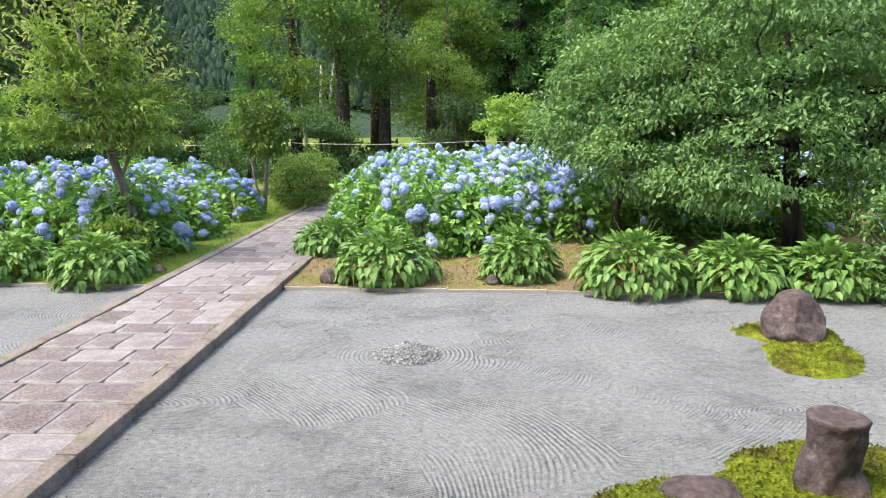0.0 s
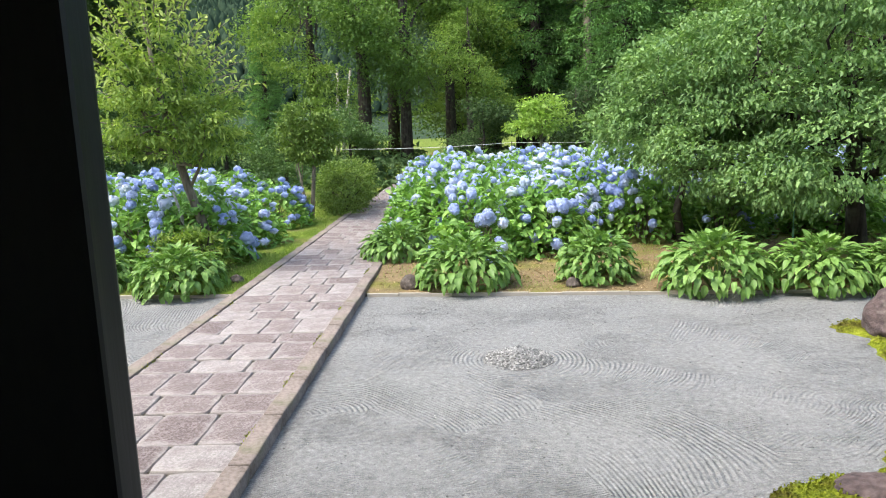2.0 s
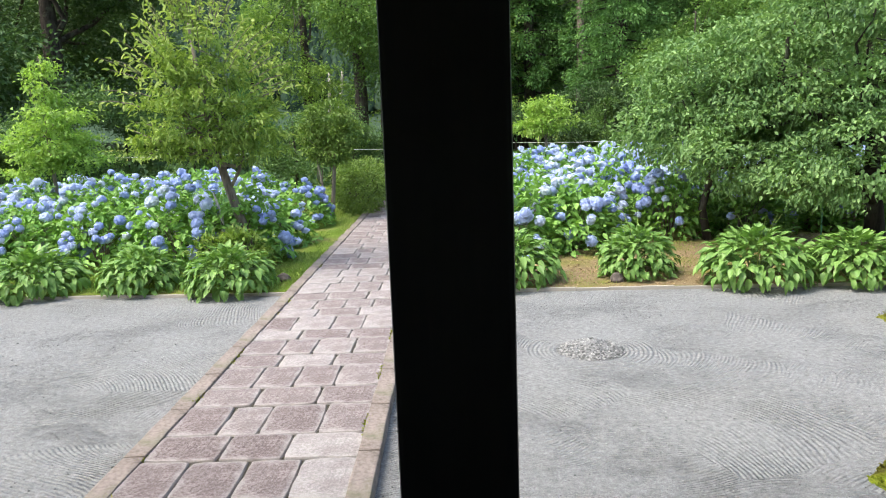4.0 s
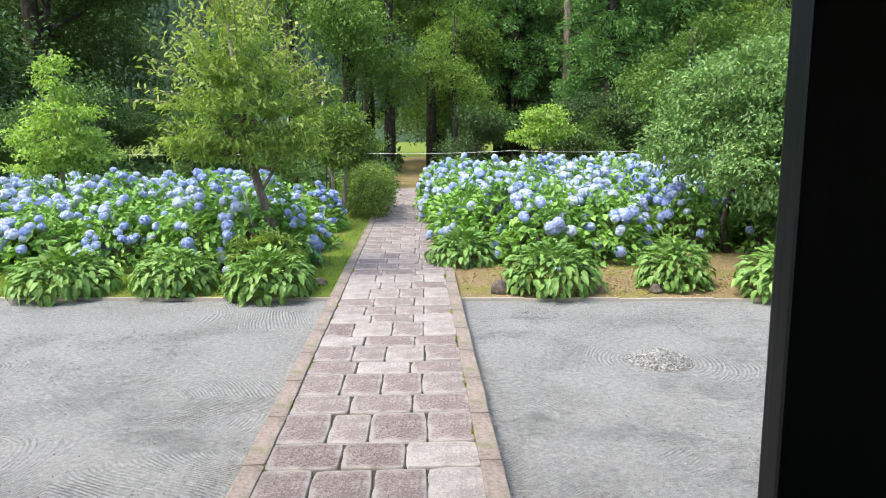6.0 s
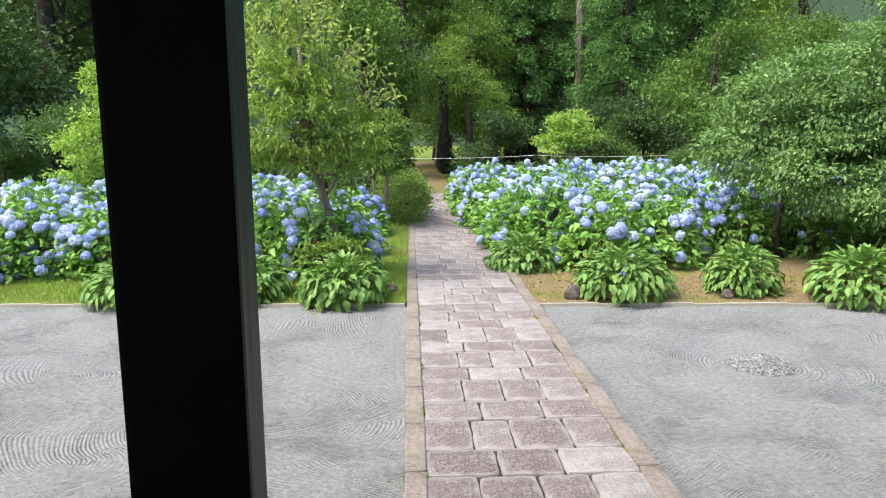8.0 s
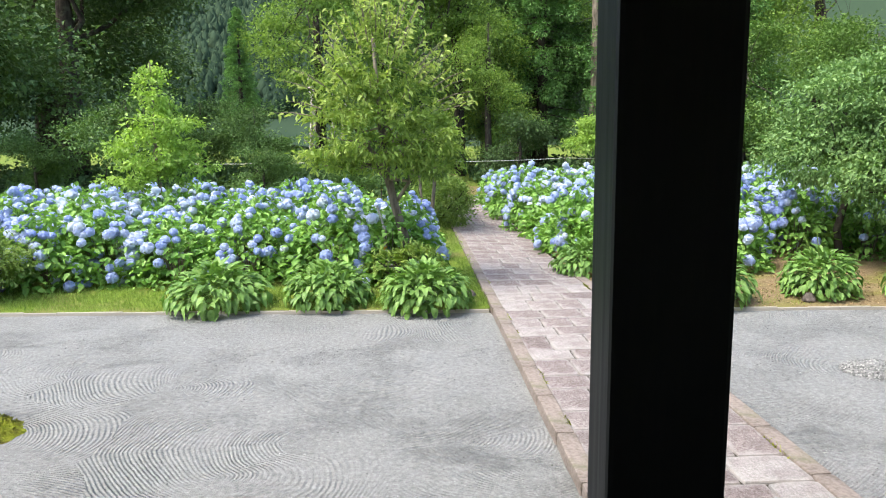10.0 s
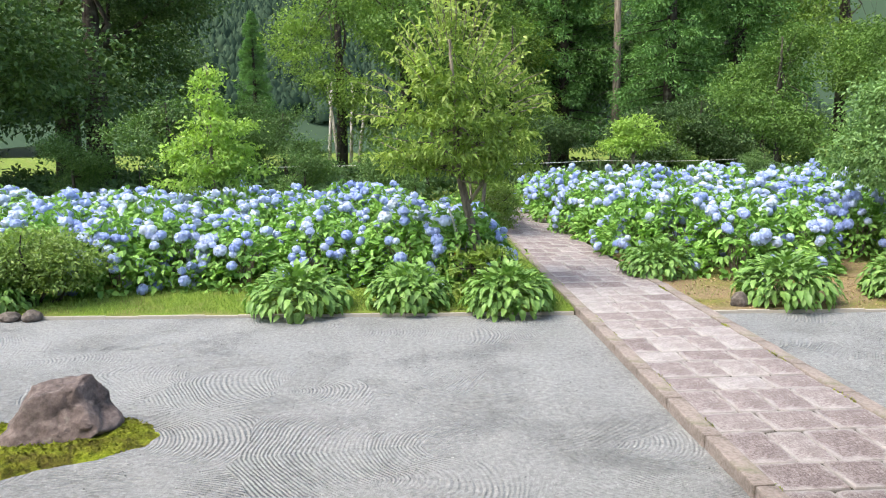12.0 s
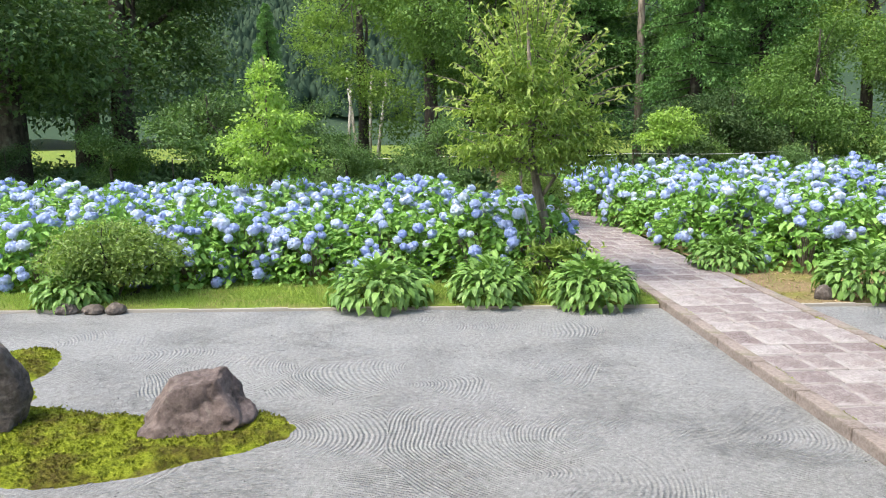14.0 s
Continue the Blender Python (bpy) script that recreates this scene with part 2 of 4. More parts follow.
RAKED = make_gravel("raked_gravel", True)
GRAVEL = make_gravel("loose_gravel", False)
PAVING, PAVING_PALE, KERB = make_paving("paving_stone", False), make_paving("paving_stone_worn", True), make_kerb()
ROCK = make_rock("rock_purple_brown", (0.055, 0.042, 0.042), (0.155, 0.115, 0.108), (0.29, 0.23, 0.215))
ROCK_GREY = make_rock("rock_grey_brown", (0.05, 0.043, 0.036), (0.16, 0.135, 0.115), (0.33, 0.29, 0.25))
ROCK_WARM = make_rock("rock_warm_grey", (0.06, 0.048, 0.043), (0.20, 0.155, 0.14), (0.37, 0.31, 0.28))
MOSS = make_moss()
SOIL, LAWN = make_soil("bed_soil", False), make_soil("lawn_grass", True)
BARK = make_bark("bark_brown", (0.075, 0.062, 0.047), (0.29, 0.245, 0.19))
BARK_DARK = make_bark("bark_dark", (0.018, 0.015, 0.012), (0.075, 0.062, 0.05))
BARK_PALE = make_bark("bark_pale", (0.22, 0.20, 0.17), (0.62, 0.60, 0.55))
WOOD, PLASTER = make_wood(), make_plaster()
BLOOM = make_bloom()
HOSTA_LEAF = leaf_material("hosta_leaf", (0.055, 0.13, 0.022), (0.12, 0.245, 0.04), (0.22, 0.36, 0.075), 0.25, 0.42, gain=1.3)
HYD_LEAF = leaf_material("hydrangea_leaf", (0.04, 0.105, 0.016), (0.105, 0.225, 0.032), (0.22, 0.37, 0.065), 0.3, 0.5, gain=1.75)
MAPLE_LEAF = leaf_material("maple_leaf", (0.085, 0.15, 0.03), (0.16, 0.25, 0.05), (0.26, 0.35, 0.08), 0.4, gain=1.25)
PLUM_LEAF = leaf_material("plum_leaf", (0.055, 0.11, 0.014), (0.14, 0.225, 0.03), (0.31, 0.38, 0.07), 0.4, gain=1.55)
SHOOT_LEAF = leaf_material("plum_shoot_leaf", (0.12, 0.18, 0.03), (0.22, 0.30, 0.05), (0.36, 0.42, 0.10), 0.4, gain=1.5)
CHERRY_LEAF = leaf_material("cherry_leaf", (0.038, 0.09, 0.026), (0.105, 0.195, 0.058), (0.20, 0.315, 0.10), 0.35, 0.5, gain=1.6, spec=0.22)
BRIGHT_LEAF = leaf_material("bright_leaf", (0.12, 0.22, 0.025), (0.22, 0.36, 0.05), (0.36, 0.50, 0.10), 0.45, gain=1.3)
HEDGE_LEAF = leaf_material("hedge_leaf", (0.045, 0.09, 0.012), (0.10, 0.175, 0.02), (0.19, 0.28, 0.035), 0.25, gain=1.35)
FOREST_LEAF = leaf_material("forest_leaf", (0.025, 0.06, 0.012), (0.07, 0.14, 0.025), (0.16, 0.26, 0.05), 0.35, patch=0.4, gain=1.62, spec=0.15)
LIME_LEAF = leaf_material("forest_light_leaf", (0.055, 0.11, 0.018), (0.13, 0.23, 0.035), (0.25, 0.36, 0.07), 0.4, patch=0.4, gain=1.38, spec=0.15)
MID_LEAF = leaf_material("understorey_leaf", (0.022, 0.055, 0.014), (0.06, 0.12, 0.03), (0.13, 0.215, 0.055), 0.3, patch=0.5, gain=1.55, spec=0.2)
# greens darkened to paint the shade between the beds and the wood
SHADE_LEAF = leaf_material("leaf_darkened_as_shade", (0.015, 0.035, 0.012), (0.035, 0.07, 0.022), (0.075, 0.125, 0.04), 0.2, patch=0.5, gain=1.7, spec=0.1)
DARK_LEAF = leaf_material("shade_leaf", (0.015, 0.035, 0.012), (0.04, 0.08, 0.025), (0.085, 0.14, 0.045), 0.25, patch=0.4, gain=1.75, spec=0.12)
CEDAR_LEAF = leaf_material("cedar_needles", (0.025, 0.07, 0.018), (0.065, 0.15, 0.036), (0.13, 0.25, 0.06), 0.2, 0.6, patch=0.7, gain=1.75, spec=0.08)
GRASS = leaf_material("grass_blade", (0.09, 0.16, 0.02), (0.18, 0.28, 0.035), (0.32, 0.40, 0.08), 0.35)
# bluish cast in these greens stands for haze over the far hill
FAR_LEAF = leaf_material("hill_conifers_haze_tint", (0.03, 0.065, 0.04), (0.06, 0.11, 0.065), (0.10, 0.16, 0.09), 0.1, patch=0.05, gain=0.6, spec=0.0)
EDGE = plain("pale_edging", (0.40, 0.37, 0.31), 0.9)
JOINT = plain("joint_earth", (0.055, 0.05, 0.035), 0.95)
ROPE = plain("pale_rope", (0.72, 0.72, 0.68))
ORANGE = plain("orange_tape", (0.75, 0.22, 0.03))
GREEN_PIPE = plain("green_stake", (0.05, 0.16, 0.08))

# ---- mesh helpers ----
rng = np.random.default_rng(7)


def mesh_from(name, verts, faces, material):
    me = bpy.data.meshes.new(name)
    verts = np.asarray(verts, dtype=np.float32)
    faces = np.asarray(faces, dtype=np.int32)
    k = faces.shape[1]
    me.vertices.add(len(verts))
    me.vertices.foreach_set("co", verts.ravel())
    me.loops.add(faces.size)
    me.loops.foreach_set("vertex_index", faces.ravel())
    me.polygons.add(len(faces))
    me.polygons.foreach_set("loop_start", np.arange(0, faces.size, k, dtype=np.int32))
    me.update(calc_edges=True)
    me.materials.append(material)
    return me


def mesh_of(bm, name, material, smooth=False):
    me = bpy.data.meshes.new(name)
    bm.to_mesh(me)
    bm.free()
    me.materials.append(material)
    if smooth:
        me.polygons.foreach_set("use_smooth", [True] * len(me.polygons))
    return me


def put_part(name, me, parent=None, m=None, label="", kind=""):
    ob = new(name, me)
    if parent is not None:
        ob.parent = parent
    if m is not None:
        ob.matrix_basis = m
    return tagged(ob, label, kind=kind)


def part(name, bm, material, parent, label="", smooth=False):
    return put_part(name, mesh_of(bm, name, material, smooth), parent, None, label)


def empty(name, m=None):
    ob = new(name)
    ob.empty_display_size = 0.1
    if m is not None:
        ob.matrix_basis = m
    return ob


def unit(a):
    return a / np.maximum(np.linalg.norm(a, axis=-1, keepdims=True), 1e-9)


def box(bm, x0, x1, y0, y1, z0, z1, bevel=0.0):
    r = bmesh.ops.create_cube(bm, size=1.0, matrix=Matrix.Translation(((x0 + x1) / 2, (y0 + y1) / 2, (z0 + z1) / 2)) @ Matrix.Diagonal((x1 - x0, y1 - y0, z1 - z0, 1)))
    if bevel:
        edges = list({e for v in r["verts"] for e in v.link_edges})
        bmesh.ops.bevel(bm, geom=edges, offset=bevel, segments=2, affect="EDGES", profile=0.6)
    return bm


def leaves(name, P, D, N, L, W, material, fine=True, cup=0.22, droop=0.25):
    """One mesh of many leaves, folded along the midrib: P base, D way of the tip, N upper side."""
    D, L, W = unit(D), L[:, None], W[:, None]
    S = unit(np.cross(D, N))
    U = np.cross(S, D)
    tip = P + D * L - U * L * droop
    n = len(P)
    if fine:
        a = P + D * L * 0.30
        b = P + D * L * 0.66 - U * L * droop * 0.4
        v = np.stack([P, a + S * W * 0.48 + U * W * cup, b + S * W * 0.40 + U * W * cup, tip, b - S * W * 0.40 + U * W * cup, a - S * W * 0.48 + U * W * cup], 1).reshape(-1, 3)
        i = np.arange(n)[:, None] * 6
        f = np.concatenate([i + np.array([[0, 1, 2, 3]]), i + np.array([[0, 3, 4, 5]])], 0)
    else:
        a = P + D * L * 0.45
        v = np.stack([P, a + S * W * 0.5 + U * W * cup, tip, a - S * W * 0.5 + U * W * cup], 1).reshape(-1, 3)
        i = np.arange(n)[:, None] * 4
        f = np.concatenate([i + np.array([[0, 1, 2]]), i + np.array([[0, 2, 3]])], 0)
    return mesh_from(name, v, f, material)


def random_ways(n, up=0.0):
    v = rng.normal(size=(n, 3))
    v = unit(v)
    v[:, 2] += up
    return unit(v)


def tube(bm, pts, radii, sides=8):
    """A tapered limb through pts."""
    pts = [Vector(p) for p in pts]
    rings = []
    for i, p in enumerate(pts):
        d = (pts[min(i + 1, len(pts) - 1)] - pts[max(i - 1, 0)]).normalized()
        s = d.cross(Vector((0.31, 0.95, 0.05))).normalized()
        u = d.cross(s)
        rings.append([bm.verts.new(p + (s * math.cos(a) + u * math.sin(a)) * radii[i]) for a in [2 * math.pi * k / sides for k in range(sides)]])
    for r0, r1 in zip(rings, rings[1:]):
        for k in range(sides):
            bm.faces.new((r0[k], r0[(k + 1) % sides], r1[(k + 1) % sides], r1[k]))
    bm.faces.new(rings[-1])
    bm.faces.new(rings[0][::-1])
    return bm


def bent(p0, p1, n=5, wob=0.08):
    p0, p1 = Vector(p0), Vector(p1)
    length = (p1 - p0).length
    out = []
    for i in range(n + 1):
        f = i / n
        w = wob * length * math.sin(math.pi * f)
        out.append(p0.lerp(p1, f) + Vector(rng.normal(size=3) * w * 0.6))
    return out


def crown_points(blobs, count, shell=0.55):
    """Twig ends in a crown made of ellipsoids (x, y, z, rx, ry, rz), thicker towards the outside."""
    vol = np.array([b[3] * b[4] * b[5] for b in blobs]) ** 0.55
    pick = rng.choice(len(blobs), size=count, p=vol / vol.sum())
    B = np.array(blobs)[pick]
    d = random_ways(count)
    r = rng.uniform(0, 1, count) ** (1 / 3) * (1 - shell) + shell * rng.uniform(0.75, 1.08, count)
    return B[:, :3] + d * B[:, 3:] * r[:, None], unit(d * B[:, 3:])


def crown_mesh(name, blobs, clusters, per, spread, length, width, material, fine=False, shell=0.55, hang=0.0, up=0.35, stretch=1.0):
    C, out = crown_points(blobs, clusters, shell)
    C, out = np.repeat(C, per, 0), np.repeat(out, per, 0)
    n = len(C)
    P = C + rng.normal(size=(n, 3)) * spread * np.array([1.35, 1.35, 0.45])
    D = unit(out * 0.8 * stretch + random_ways(n) * 0.9 - np.array([0, 0, hang]))
    N = random_ways(n, up * 2 + 0.9)
    L = length * rng.uniform(0.65, 1.25, n)
    return leaves(name, P, D, N, L, L * width * rng.uniform(0.85, 1.15, n), material, fine)


def tree(name, trunk, radii, blobs, clusters, per, spread, leaf, width, leaf_mat, bark, label, category="tree", limbs=10, fine=False, shell=0.55, hang=0.0, group="", forks=()):
    """A tree in its own coordinates, its foot at the origin."""
    top = empty(name)
    tagged(top, label, category, group)
    part("trunk", tube(bmesh.new(), trunk, radii, 10), bark, top, smooth=True)
    limb_obs = [part("limb", tube(bmesh.new(), pts, rr, 8), bark, top, smooth=True) for pts, rr in forks]
    C, _ = crown_points(blobs, limbs, 0.3)
    k = len(trunk)
    for c in C:
        i = rng.integers(max(1, k // 2), k)
        p0 = Vector(trunk[i])
        holder = top
        if forks and rng.uniform() < 0.6:
            fi = rng.integers(len(forks))
            fp, holder = forks[fi][0], limb_obs[fi]
            p0 = Vector(fp[rng.integers(1, len(fp))])
        r0 = radii[i] * 0.42
        part("branch", tube(bmesh.new(), bent(p0, c), [r0 * (1 - 0.15 * j) for j in range(6)], 6), bark, holder, smooth=True)
    put_part("crown", crown_mesh("crown", blobs, clusters, per, spread, leaf, width, leaf_mat, fine, shell, hang), top)
    return top


def at(ob, m):
    ob.matrix_basis = m
    return ob


def edge_y(x):
    """The far edge of the raked court runs slightly askew."""
    return 6.985 - 0.067 * x


# ---- ground ----
PATH_X, HALF = -2.455, 0.657
bm = bmesh.new()
bmesh.ops.create_grid(bm, x_segments=60, y_segments=60, size=600.0)
for v in bm.verts:
    v.co.z = -0.03
ground = new("ground", mesh_of(bm, "ground", LAWN))
tagged(ground, "grass and bare earth reaching to the woods", "ground", kind="structure")


def sheet(name, x0, x1, y0, y1, step, height, material, label, category):
    xs, ys = np.arange(x0, x1 + step / 2, step), np.linspace(0, 1, int(18 / step))
    X, T = np.meshgrid(xs, ys)
    Y = np.array([[y0(x) for x in xs]]) * (1 - T) + np.array([[y1(x) for x in xs]]) * T
    Z = np.vectorize(height)(X, Y)
    nx, ny = len(xs), len(ys)
    idx = np.arange(nx * ny).reshape(ny, nx)
    f = np.stack([idx[:-1, :-1], idx[:-1, 1:], idx[1:, 1:], idx[1:, :-1]], -1).reshape(-1, 4)
    me = mesh_from(name, np.stack([X, Y, Z], -1).reshape(-1, 3), f, material)
    me.polygons.foreach_set("use_smooth", [True] * len(me.polygons))
    ob = new(name, me)
    return tagged(ob, label, category, kind="structure")


def gentle(x, y):
    return 0.006 * noise.noise(Vector((x * 0.9, y * 1.3, 0))) + 0.003 * noise.noise(Vector((x * 3, y * 3, 4)))


sheet("raked_gravel_court", PATH_X + HALF - 0.03, 11.0, lambda x: 0.6, edge_y, 0.09, gentle, RAKED, "pale grey gravel court raked in curved lines", "gravel")
sheet("raked_gravel_court", -17.0, PATH_X - HALF + 0.03, lambda x: 0.6, edge_y, 0.09, gentle, RAKED, "pale grey gravel court raked in curved lines", "gravel")


def bed_height(x, y):
    return 0.03 + 0.02 * noise.noise(Vector((x * 1.1, y * 1.1, 9))) + 0.012 * min(3.0, max(0.0, y - edge_y(x)))


sheet("bed_soil", PATH_X + HALF - 0.05, 12.0, lambda x: edge_y(x) + 0.03, lambda x: 24.0, 0.16, bed_height, SOIL, "dry earth with thin moss and yellow grass", "soil")
sheet("lawn", -18.0, PATH_X - HALF + 0.06, lambda x: edge_y(x) + 0.03, lambda x: 24.0, 0.16, bed_height, LAWN, "short worn grass beside the stone path", "lawn")

sheet("earth_path", PATH_X - HALF - 0.1, PATH_X + HALF + 0.1, lambda x: 20.3, lambda x: 42.0, 0.16, lambda x, y: 0.05, SOIL, "bare earth path running on into the wood", "path")
for i, (x0, x1) in enumerate(((-17.0, PATH_X - HALF - 0.02), (PATH_X + HALF + 0.02, 11.0))):
    bm = bmesh.new()
    n = 40
    for j in range(n):
        a, b = x0 + (x1 - x0) * j / n, x0 + (x1 - x0) * (j + 1) / n - 0.004
        v = [bm.verts.new((x, edge_y(x) + dy, z)) for x in (a, b) for dy in (0, 0.035) for z in (-0.02, 0.03 + 0.004 * math.sin(j * 2.1))]
        for q in ((0, 1, 3, 2), (4, 6, 7, 5), (0, 4, 5, 1), (2, 3, 7, 6), (1, 5, 7, 3)):
            bm.faces.new([v[k] for k in q])
    ob = new("edging", mesh_of(bm, "edging", EDGE))
    tagged(ob, "low pale edging strip between gravel and planting", "edging", kind="structure")

# ---- veranda ----
SKEW = pose(-2.46, 1.2, 0)
deck = empty("veranda_floor", SKEW)
tagged(deck, "dark wooden veranda floor", "floor", kind="structure")
for i in range(10):
    y0 = -2.7 + i * 0.3
    part("plank", box(bmesh.new(), -10.5, 9.5, y0, y0 + 0.294, 0.33, 0.38, 0.004), WOOD, deck)
for nm, dims, m0, what, cat in (
    ("wall_south", (-10.5, 9.5, -2.9, -2.72, 0.0, 2.9), PLASTER, "plain lime plaster wall of the temple hall", "wall"),
    # eaves stay out of view, added to close the veranda and darken the posts
    ("ceiling", (-10.5, 9.5, -2.9, 0.55, 2.86, 2.98), WOOD, "unseen dark boarded eaves added over the posts to shade them", "ceiling"),
    ("beam", (-10.5, 9.5, 0.055, 0.215, 2.62, 2.855), WOOD, "dark eaves beam on the posts", "beam"),
):
    ob = new(nm, mesh_of(box(bmesh.new(), *dims), nm, m0))
    ob.matrix_basis = SKEW
    tagged(ob, what, cat, kind="structure")
POST_W = 0.232
for x, deep in ((1.075, 0.085), (-1.033, 0.15), (4.0, 0.15), (7.0, 0.15), (-4.7, 0.15), (-7.7, 0.15)):
    bm = box(bmesh.new(), -POST_W / 2, POST_W / 2, 0, deep, 0.383, 2.62, 0.012)
    ob = new("post", mesh_of(bm, "post", WOOD))
    ob.matrix_basis = SKEW @ pose(x, 0.01, 0)
    tagged(ob, "square dark-stained wooden veranda post", "post", "veranda posts")

# ---- rocks, moss, mound ----


def rock(name, size, seed, material, label, m, cuts=(), rough=0.12, taper=0.35, lean=(0, 0)):
    bm = bmesh.new()
    bmesh.ops.create_icosphere(bm, subdivisions=5, radius=1.0)
    o = Vector((seed * 7.3, seed * 3.1, seed))
    for v in bm.verts:
        p = v.co.copy()
        for nrm, dist in cuts:
            nv = Vector(nrm).normalized()
            d = p.dot(nv) - dist
            if d > 0:
                p -= nv * d * 0.9
        d1 = noise.fractal(p * 1.3 + o, 1.0, 2.1, 4)
        d2 = noise.fractal(p * 5.0 + o, 0.9, 2.1, 4)
        p *= 1 + rough * d1 + rough * 0.22 * d2
        h = (p.z + 1) / 2
        k = 1 - taper * h
        v.co = Vector((p.x * k * size[0] / 2 + lean[0] * h, p.y * k * size[1] / 2 + lean[1] * h, (h - 0.18) * size[2] / 0.82))
    ob = new(name, mesh_of(bm, name, material, True))
    ob.matrix_basis = m
    return tagged(ob, label, "rock")


rock("rock", (0.50, 0.5, 0.375), 1, ROCK, "rounded purple-brown standing rock on moss", pose(2.42, 5.47, 0), cuts=(((0.3, -1, 0.35), 0.72), ((-0.8, -0.5, 0.4), 0.75)), taper=0.3)
rock("rock", (0.88, 0.70, 0.41), 5, ROCK_WARM, "steep grey-brown rock with a flattish reddish top on moss", pose(-7.04, 4.47, 0), cuts=(((-0.12, -0.25, 1), 0.66), ((1, -0.25, 0.5), 0.66), ((0.2, -1, 0.3), 0.55), ((-1, -0.3, 0.22), 0.74)), taper=0.46, rough=0.2, lean=(0.05, 0))
rock("rock", (0.76, 0.62, 0.64), 9, ROCK_GREY, "tall dark rounded rock standing on moss", pose(-8.42, 4.52, 0), cuts=(((0.7, -0.8, 0.2), 0.7),), taper=0.3, rough=0.12)
rock("rock", (0.42, 0.3, 0.10), 14, ROCK, "low brown rock sunk in moss", pose(1.03, 3.12, 0), taper=0.25, rough=0.14)
rock("stone", (0.24, 0.16, 0.15), 21, ROCK_GREY, "small grey stone on the bare earth", pose(-1.36, 7.28, 0.03), rough=0.14)
rock("stone", (0.17, 0.13, 0.10), 23, ROCK_GREY, "small grey stone on the bare earth", pose(0.27, 7.22, 0.03), rough=0.14)
rock("stone", (0.20, 0.14, 0.10), 26, ROCK_GREY, "small brown stone beside the path", pose(-3.3, 7.75, 0.03), rough=0.14)
for i, (x, w, hh) in enumerate(((-9.25, 0.30, 0.11), (-8.97, 0.24, 0.10), (-8.73, 0.22, 0.11))):
    rock("stone", (w, 0.2, hh), 31 + i, ROCK_GREY, "small brown edging stone under the shrub", pose(x, edge_y(x) - 0.02, 0), rough=0.12, taper=0.2)


def rock_stump():
    """A cut-off column of rock with a flat top, a swollen foot to one side and a low toe to the other."""
    bm = bmesh.new()
    sides, levels = 40, 26
    rings = []
    for j in range(levels):
        f = j / (levels - 1)
        z = -0.03 + 0.40 * f
        ring = []
        for k in range(sides):
            a = 2 * math.pi * k / sides
            d = Vector((math.cos(a), math.sin(a), 0))
            r = 0.142 + 0.012 * f * f
            r += 0.12 * max(0.0, d.dot(Vector((-0.92, -0.38, 0)))) ** 2 * max(0.0, 1 - f / 0.62) ** 0.8
            r += 0.16 * max(0.0, d.dot(Vector((0.75, -0.66, 0)))) ** 2 * max(0.0, 1 - f / 0.4)
            p = d * r + Vector((0, 0, z))
            r *= 1 + 0.13 * noise.fractal(p * 6 + Vector((3, 8, 1)), 1.0, 2.0, 3) + 0.05 * noise.noise(p * 22)
            ring.append(bm.verts.new(d * r + Vector((0.015 * f, 0, z + 0.006 * noise.noise(d * 2)))))
        rings.append(ring)
    for r0, r1 in zip(rings, rings[1:]):
        for k in range(sides):
            bm.faces.new((r0[k], r0[(k + 1) % sides], r1[(k + 1) % sides], r1[k]))
    prev = rings[-1]
    for s, dz in ((0.9, 0.006), (0.7, 0.004), (0.35, -0.004)):
        c = Vector((0.015, 0, 0))
        ring = [bm.verts.new(Vector(((v.co.x - c.x) * s + c.x, v.co.y * s, 0.372 + dz + 0.006 * noise.noise(v.co * 14 * s)))) for v in rings[-1]]
        for k in range(sides):
            bm.faces.new((prev[k], prev[(k + 1) % sides], ring[(k + 1) % sides], ring[k]))
        prev = ring
    bm.faces.new(prev)
    ob = new("rock", mesh_of(bm, "rock", ROCK, True))
    ob.matrix_basis = pose(1.61, 3.22, 0) @ Matrix.Diagonal((0.78, 0.78, 0.93, 1))
    return tagged(ob, "purple-brown column rock with a flat cut top", "rock")


rock_stump()


